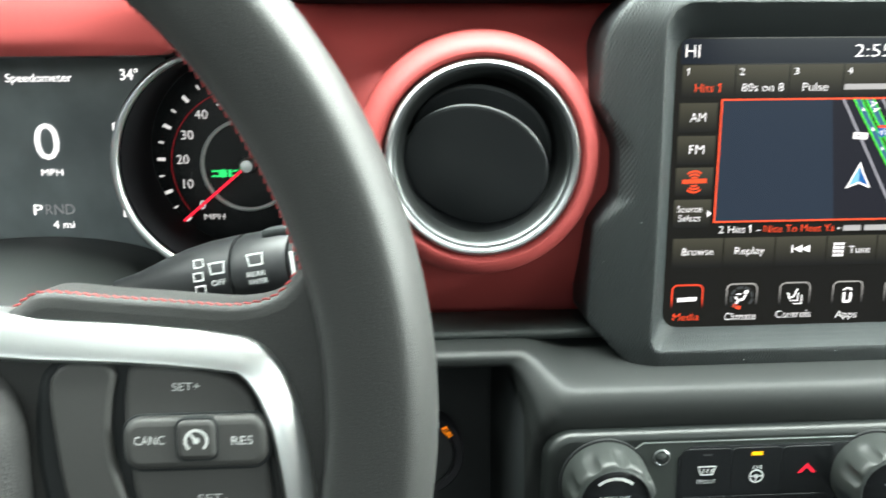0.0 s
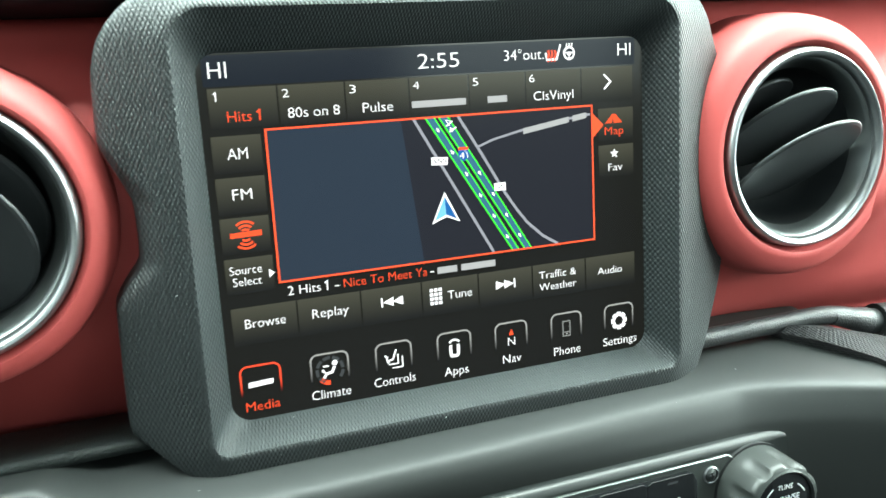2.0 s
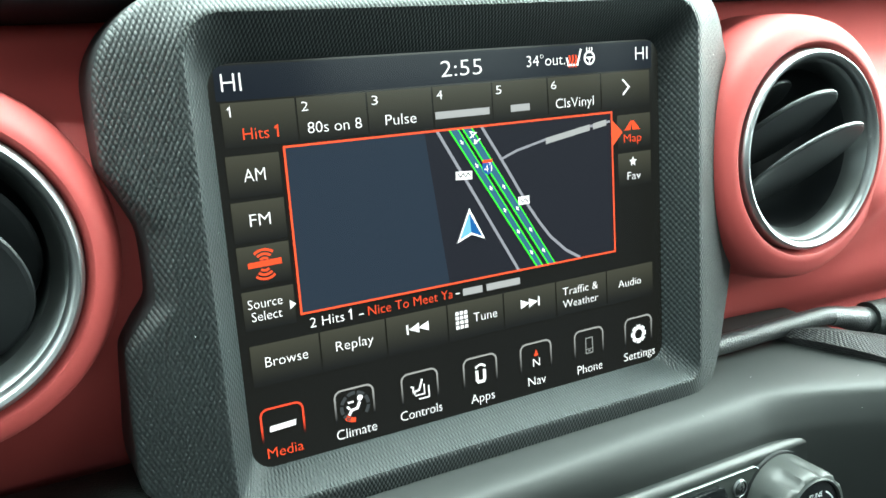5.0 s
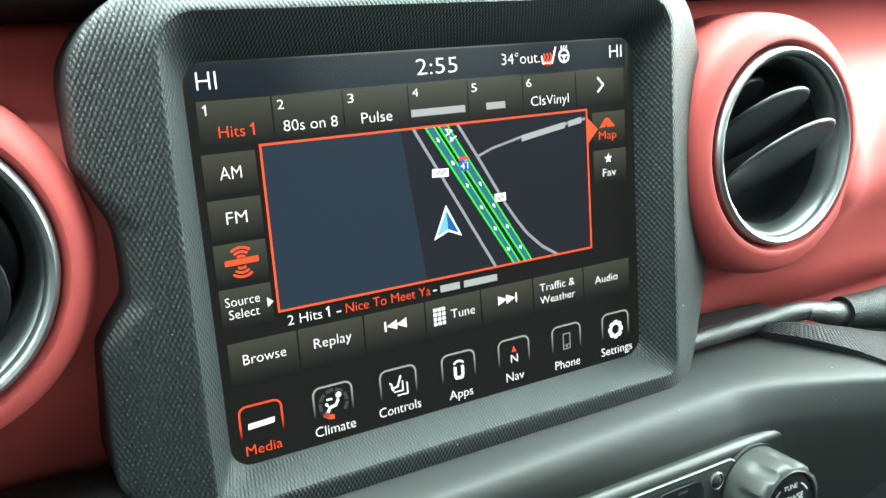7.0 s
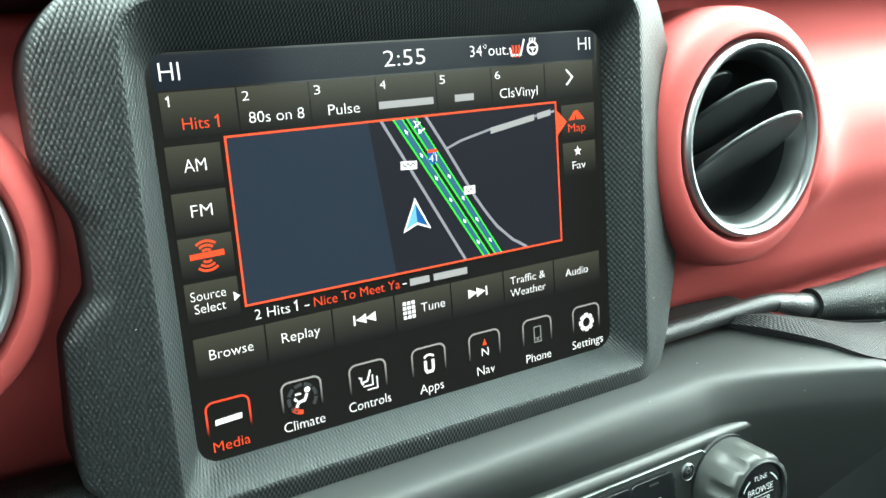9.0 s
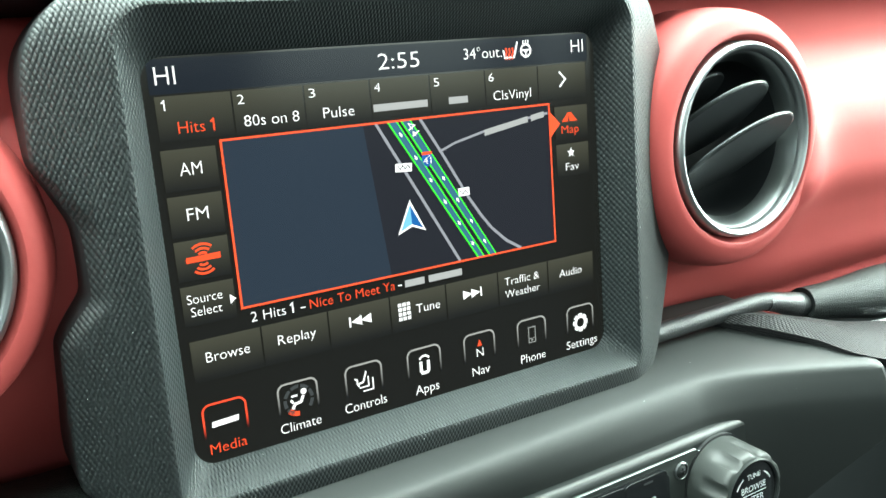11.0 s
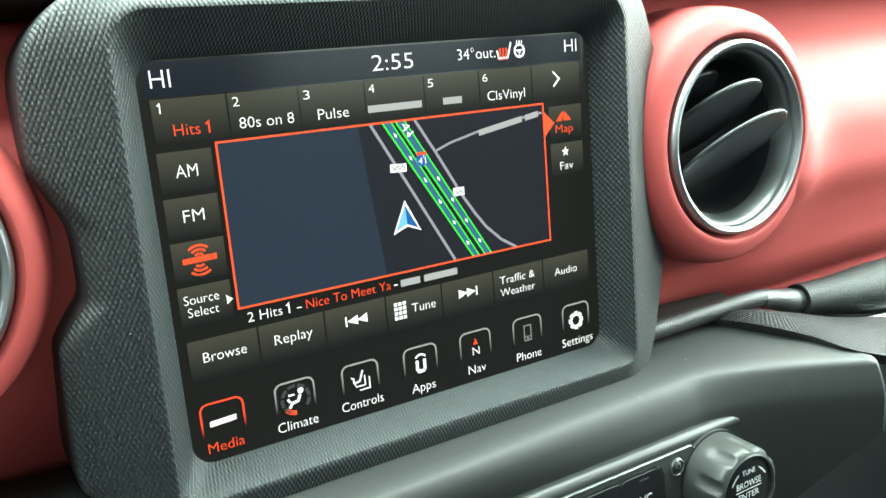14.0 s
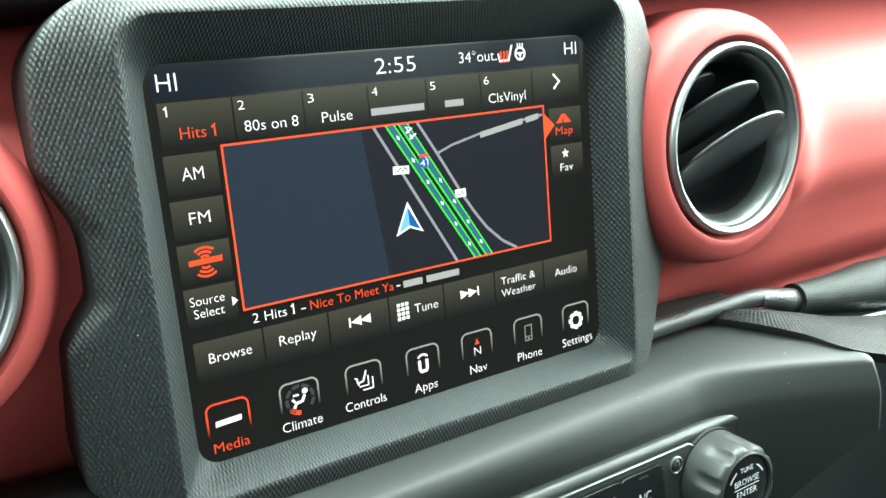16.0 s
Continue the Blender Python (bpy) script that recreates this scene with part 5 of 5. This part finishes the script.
# shroud round the steering column
def column_shell(lower):
    """Half of the shroud: a rounded hump above, a slightly wider shell below."""
    loops = []
    for y, w, top in ((0.108, 0.082, 0.924), (0.06, 0.082, 0.931), (0.02, 0.080, 0.937), (-0.03, 0.078, 0.941), (-0.08, 0.074, 0.941), (-0.10, 0.066, 0.934)):
        h, base, k = top - 0.900, 0.900, 0.0012 if lower else 0.0
        turn = np.linspace(0, math.pi, 25) if not lower else np.linspace(math.pi * 0.86, math.pi * 2.14, 33)
        loops.append([(-0.338 + (w + k) * math.cos(a), y, base + (h + k if math.sin(a) > 0 else 0.045) * math.sin(a)) for a in turn])
    return grid_loops(loops, False)


CS = thing("column_shroud", (-0.338, 0.0, 0.855), "charcoal plastic shroud round the steering column", "column shroud")
part("upper_shell", column_shell(False), M_SHELF, CS, "rounded upper shell")
part("lower_shell", column_shell(True), M_KNOB, CS, "lower shell with a seam")

# wiper stalk
WS = thing("wiper_stalk", (-0.26, -0.005, 0.915), "black wiper stalk with white printed symbols and a rotary end", "wiper stalk")
A0, A1 = Vector((-0.272, 0.004, 0.9180)), Vector((-0.1480, -0.0400, 0.9460))
axis_dir = (A1 - A0).normalized()
at = lambda f: A0 + (A1 - A0) * f
part("arm", tube([at(0), at(0.10), at(0.20), at(0.30), at(0.40), at(0.505)], [0.006, 0.0080, 0.0115, 0.0145, 0.0162, 0.0168], 24), M_BLACK, WS)
part("collar", tube([at(0.510), at(0.525), at(0.68), at(0.70)], [0.0160, 0.0168, 0.0166, 0.0158], 24), M_BLACK, WS)
part("rotary_end", tube([at(0.705), at(0.72), at(0.84), at(0.85)], [0.0150, 0.0160, 0.0150, 0.0140], 24), M_BLACK, WS, "black rotary end")


def wedge_cap():
    """Flat-sided cap on the end of the stalk, wider at its tip."""
    tilt = axis_dir.to_track_quat("X", "Z").to_matrix().to_4x4()
    loops = [[(x, sy * w, sz * h) for sy, sz in ((-1, -0.8), (-0.8, -1), (0.8, -1), (1, -0.8), (1, 0.8), (0.8, 1), (-0.8, 1), (-1, 0.8))] for x, w, h in ((0.0, 0.0070, 0.0110), (0.001, 0.0082, 0.0122), (0.013, 0.0074, 0.0142), (0.0150, 0.0066, 0.0134), (0.0156, 0.0050, 0.0115))]
    bm = grid_loops(loops, True, True, True)
    bm.transform(Matrix.Translation(at(0.85)) @ tilt)
    return bm


part("end_cap", wedge_cap(), M_CAP, WS, "grey flat-sided end cap")
to_eye = (Vector((-0.15, -0.356, 1.02)) - at(0.5)).normalized()
side_up = axis_dir.cross(to_eye).normalized() * -1
out = side_up.cross(axis_dir).normalized()


def on_stalk(bm, f, r, up=0.0):
    """Lays a flat mark on the side of the stalk that faces the driver."""
    out_r = (out if out.dot(to_eye) > 0 else -out)
    su = side_up if side_up.z > 0 else -side_up
    o = at(f) + out_r * (math.sqrt(max(0, r * r - up * up)) + 0.0006) + su * up
    m = Matrix(((axis_dir.x, -out_r.x, su.x, o.x), (axis_dir.y, -out_r.y, su.y, o.y), (axis_dir.z, -out_r.z, su.z, o.z), (0, 0, 0, 1)))
    bm.transform(m)
    return bm


part("tab", box((0, 0, 0), (0.012, 0.008, 0.004), 0.0012, 2, turn=Matrix.Translation(at(0.62) + Vector((0, -0.004, 0.0165))) @ axis_dir.to_track_quat("X", "Z").to_matrix().to_4x4()), M_BLADE, WS, "black raised tab")
part("printing", join(on_stalk(lettering("OFF", 0.0068, 0.0022), 0.470, 0.0168, -0.0030), on_stalk(lettering("REAR", 0.0085, 0.0021), 0.605, 0.0169, -0.0018), on_stalk(lettering("WIPER", 0.0088, 0.0021), 0.605, 0.0169, -0.0050),
                      on_stalk(ribbon([(-0.003, -0.0022), (0.003, -0.0022), (0.0036, 0.0022), (-0.0036, 0.0022)], 0.0007, 0, True), 0.470, 0.0168, 0.0040), on_stalk(ribbon([(-0.003, -0.0022), (0.003, -0.0022), (0.0036, 0.0022), (-0.0036, 0.0022)], 0.0007, 0, True), 0.605, 0.0169, 0.0050),
                      *[on_stalk(ribbon([(-0.0022, -0.0016), (0.0022, -0.0016), (0.0022, 0.0016), (-0.0022, 0.0016)], 0.0006, 0, True), 0.400, 0.0163, u + 0.002) for u in (-0.006, -0.0005, 0.005)],
                      on_stalk(flat([(-0.0012, -0.008), (0.0006, -0.008), (0.0006, 0.006), (-0.0012, 0.006)], 0), 0.73, 0.0162, 0.0)), M_PRINT, WS, "white printed symbols", smooth=False)

# ---------------------------------------------------------------- steering wheel
WC = Vector((-0.3388, -0.1239, 0.9162))
SW = thing("steering_wheel", WC, "leather steering wheel with red stitching and chrome-trimmed spokes", "steering wheel", turn=pose(0, 0, 0, -8))
RIM, RT = 0.1865, 0.0178


# a ridge towards the outer side, a broad face that leans inwards
RIM_SECTION = [(p.x, p.y) for p in smooth_path([(-1.0, 0.0, 0), (-0.94, -0.45, 0), (-0.66, -0.78, 0), (-0.15, -0.95, 0), (0.25, -1.02, 0), (0.52, -0.98, 0), (0.80, -0.68, 0), (0.98, -0.25, 0),
                                                (0.98, 0.30, 0), (0.75, 0.75, 0), (0.30, 1.00, 0), (-0.30, 1.00, 0), (-0.75, 0.75, 0), (-0.98, 0.35, 0)], 3, True)]


def wheel_rim():
    loops = []
    for i in range(160):
        a = 2 * math.pi * i / 160
        ring = [Vector(((RIM + RT * u) * math.cos(a), RT * v, (RIM + RT * u) * math.sin(a))) for u, v in RIM_SECTION]
        loops.append(ring)
    return grid_loops(loops + [loops[0]], True)


rim_bm = wheel_rim()
bmesh.ops.remove_doubles(rim_bm, verts=rim_bm.verts, dist=1e-6)
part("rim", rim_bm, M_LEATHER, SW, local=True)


def stitches(points, length, gap, radius):
    """Short threads along a line."""
    bms = []
    path = [Vector(p) for p in points]
    acc, nxt = 0.0, 0.0
    for a, b in zip(path, path[1:]):
        seg = (b - a).length
        while nxt < acc + seg:
            p = a + (b - a) * ((nxt - acc) / seg)
            d = (b - a).normalized()
            s = Vector((d.z, 0, -d.x)) * 0.0003
            bms.append(tube([p - d * length / 2 - s, p + Vector((0, -radius * 0.7, 0)), p + d * length / 2 + s], radius, 5))
            nxt += length + gap
        acc += seg
    return join(*bms)


# seam on the inner side of the rim and along the upper edge of the spoke
ri = RIM - RT * 0.985
seam = [(ri * math.cos(a), -0.0046, ri * math.sin(a)) for a in np.linspace(radians(15.5), radians(80), 90)]
part("seam", stitches(seam, 0.0021, 0.0007, 0.00050), M_THREAD, SW, "red stitched seam", local=True)
SPOKE_TOP = smooth_path([(0.078, -0.004, 0.0350), (0.086, -0.0045, 0.0390), (0.105, -0.005, 0.0372), (0.122, -0.005, 0.0356), (0.1426, -0.005, 0.0338), (0.1548, -0.004, 0.0362), (0.1610, -0.003, 0.0430)], 8)
part("seam", stitches(SPOKE_TOP, 0.0021, 0.0007, 0.00034), M_THREAD, SW, "red stitched seam", local=True)


def spoke(sign):
    """Leather pad that joins the rim to the middle."""
    topl = [(p.x, p.z) for p in SPOKE_TOP] + [(0.1640, 0.052), (0.176, 0.048)]
    botl = [(0.070, -0.060), (0.100, -0.062), (0.130, -0.060), (0.155, -0.058), (0.1640, -0.064), (0.176, -0.066)]
    out_pts = [(0.062, 0.018), (0.068, 0.0290)] + topl + botl[::-1]
    bm = slab([(sign * x, z) for x, z in out_pts], -0.0050, 0.014, 0.005, 4)
    return bm


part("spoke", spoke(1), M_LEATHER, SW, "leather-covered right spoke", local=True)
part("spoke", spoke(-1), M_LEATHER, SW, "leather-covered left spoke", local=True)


TRIM_SECTION = ((-1.0, 0.0105), (-0.97, 0.0072), (-0.90, 0.0058), (-0.75, 0.0048), (-0.4, 0.0034), (0.0, 0.0019), (0.35, 0.0007), (0.55, 0.0002), (0.68, 0.0), (0.80, 0.0006), (0.92, 0.0022), (0.985, 0.0042), (1.0, 0.0075))


def band(line, width_a, width_b, front, back, side):
    """A metal band along a line in the plane of the wheel: a broad face that slopes away from a ridge near its inner edge."""
    pts = smooth_path([(x, 0, z) for x, z in line], 8)
    loops = []
    for i, p in enumerate(pts):
        d = (pts[min(i + 1, len(pts) - 1)] - pts[max(i - 1, 0)]).normalized()
        nrm = Vector((d.z, 0, -d.x)) * side
        w = (width_a + (width_b - width_a) * i / (len(pts) - 1)) / 2
        loops.append([p + nrm * w * u + Vector((0, front + y, 0)) for u, y in TRIM_SECTION] + [p + nrm * w + Vector((0, back, 0)), p - nrm * w + Vector((0, back, 0))])
    return grid_loops(loops, True, True, True)


for sign in (1, -1):
    line = [(0.050, 0.0262), (0.071, 0.0260), (0.088, 0.0243), (0.113, 0.0225), (0.138, 0.0195), (0.1482, 0.0160), (0.1556, 0.0030), (0.1594, -0.0150), (0.1622, -0.0400), (0.1632, -0.0700)]
    part("chrome_trim", band([(sign * x, z) for x, z in line], 0.0140, 0.0090, -0.0118, 0.008, sign), M_CHROME, SW, "bright satin chrome trim", local=True)
    pod = [(sign * x, z) for x, z in ((0.084, 0.0196), (0.1065, 0.0188), (0.130, 0.0166), (0.1440, 0.0120), (0.1500, 0.0040), (0.1525, -0.010), (0.1545, -0.030), (0.1550, -0.062), (0.105, -0.066), (0.091, -0.055), (0.083, -0.030), (0.0800, -0.005))]
    cp = part("switch_pod", slab(soften(pod), -0.0060, 0.008, 0.003, 3), M_BLADE, SW, "black switch pod with grey buttons", local=True)
    thumb = [(sign * x, z) for x, z in ((0.0870, 0.0184), (0.1085, 0.0180), (0.1050, 0.0030), (0.1050, -0.0110), (0.1088, -0.0250), (0.116, -0.0420), (0.102, -0.056), (0.0930, -0.035), (0.0890, -0.012))]
    part("thumb_panel", slab(soften(thumb), -0.0098, 0.0, 0.0016, 3), M_SWITCH, cp, "rounded grey panel", local=True)
    side = [(sign * x, z) for x, z in ((0.1106, 0.0174), (0.1190, 0.0172), (0.1300, 0.0156), (0.1420, 0.0122), (0.1480, 0.0054), (0.1500, -0.0070), (0.1098, -0.0070), (0.1088, 0.0040))]
    part("upper_button", slab(soften(side), -0.0090, -0.002, 0.0022, 4), M_SWITCH, cp, local=True)
    side = [(sign * x, z) for x, z in ((0.1102, -0.0072), (0.1503, -0.0072), (0.1522, -0.0200), (0.1530, -0.0400), (0.1400, -0.0560), (0.1230, -0.0540), (0.1160, -0.0380), (0.1105, -0.0220))]
    part("lower_button", slab(soften(side), -0.0090, -0.002, 0.0022, 4), M_SWITCH, cp, local=True)
    rk = part("rocker_gap", slab([(sign * x, z) for x, z in rounded_rect(0.1086, -0.0162, 0.1530, 0.0018, 0.0058, 5)], -0.0096, -0.004, 0.0006, 2), M_BLADE, cp, "black gap round the rocker", local=True)
    part("rocker", slab([(sign * x, z) for x, z in rounded_rect(0.1094, -0.0150, 0.1522, 0.0012, 0.0052, 5)], -0.0122, -0.004, 0.0026, 4), M_SWITCH, cp, "grey rocker button", local=True)
    part("cancel_gap", slab([(sign * x, z) for x, z in rounded_rect(0.1249, -0.0123, 0.1378, 0.0011, 0.0030, 5)], -0.0126, -0.006, 0.0004, 2), M_BLADE, cp, local=True)
    part("cancel_button", slab([(sign * x, z) for x, z in rounded_rect(0.1255, -0.0117, 0.1372, 0.0006, 0.0026, 5)], -0.0136, -0.006, 0.0016, 3), M_SWITCH, cp, "small raised square button", local=True)


def on_wheel(words, x, z, width, height, y):
    bm = lettering(words, width, height)
    bm.transform(pose(x, y, z))
    return bm


part("legend", on_wheel("SET+", 0.1280, 0.0086, 0.0082, 0.0024, -0.0092), M_PRINT, SW, "white printed legend", local=True, smooth=False)
part("legend", on_wheel("SET-", 0.1345, -0.0262, 0.0086, 0.0024, -0.0092), M_PRINT, SW, "white printed legend", local=True, smooth=False)
part("legend", on_wheel("CANC", 0.1173, -0.0068, 0.0090, 0.0026, -0.0124), M_PRINT, SW, "white printed legend", local=True, smooth=False)
part("legend", on_wheel("RES", 0.1447, -0.0076, 0.0064, 0.0026, -0.0124), M_PRINT, SW, "white printed legend", local=True, smooth=False)
part("cruise_symbol", join(ribbon(arc(0.1314, -0.0056, 0.0032, -50, 230, 18), 0.0009, -0.0138), ribbon([(0.1314, -0.0056), (0.1294, -0.0032)], 0.0009, -0.0138), flat(disc(0.1314, -0.0056, 0.0010), -0.0138)), M_PRINT, SW, "white printed symbol", local=True, smooth=False)
hub = rounded_rect(-0.080, -0.085, 0.080, 0.024, 0.030, 10)
part("airbag_cover", slab(hub, -0.0240, 0.020, 0.016, 6), M_AIRBAG, SW, "grained black airbag cover", local=True)
part("column", lathe([(0.034, -0.075), (0.034, 0.0)], (0, 0, -0.01), 32), M_BLACK, SW, local=True)


# ---------------------------------------------------------------- lint on the plastic
def lint(seed, count):
    """Pale specks that lie on the surround and the shelf."""
    rng = random.Random(seed)
    bms = []
    for source, share in (("face", 0.6), ("inner_lip", 0.2), ("shelf", 0.2)):
        ob = next(o for o in bpy.data.objects if o.name == source)
        base = top_of(ob).matrix_basis
        polys = [p for p in ob.data.polygons if (base @ p.center).y < 0.0 and (base @ p.center).x > -0.09]
        for p in rng.choices(polys, [q.area for q in polys], k=int(count * share)):
            bm = bmesh.new()
            bmesh.ops.create_icosphere(bm, subdivisions=1, radius=rng.uniform(0.00008, 0.00020))
            bm.transform(Matrix.Translation(base @ (p.center + p.normal * 0.0001)) @ pose(0, 0, 0, rng.uniform(0, 180), rng.uniform(0, 180), 0) @ Matrix.Diagonal((1, 1.0 + 1.6 * rng.random() ** 3, 0.5, 1)))
            bms.append(bm)
    return join(*bms)


whole("lint", lint(4, 46), M_PRINT, "pale lint specks on the grey plastic surround", "lint", "stuff")
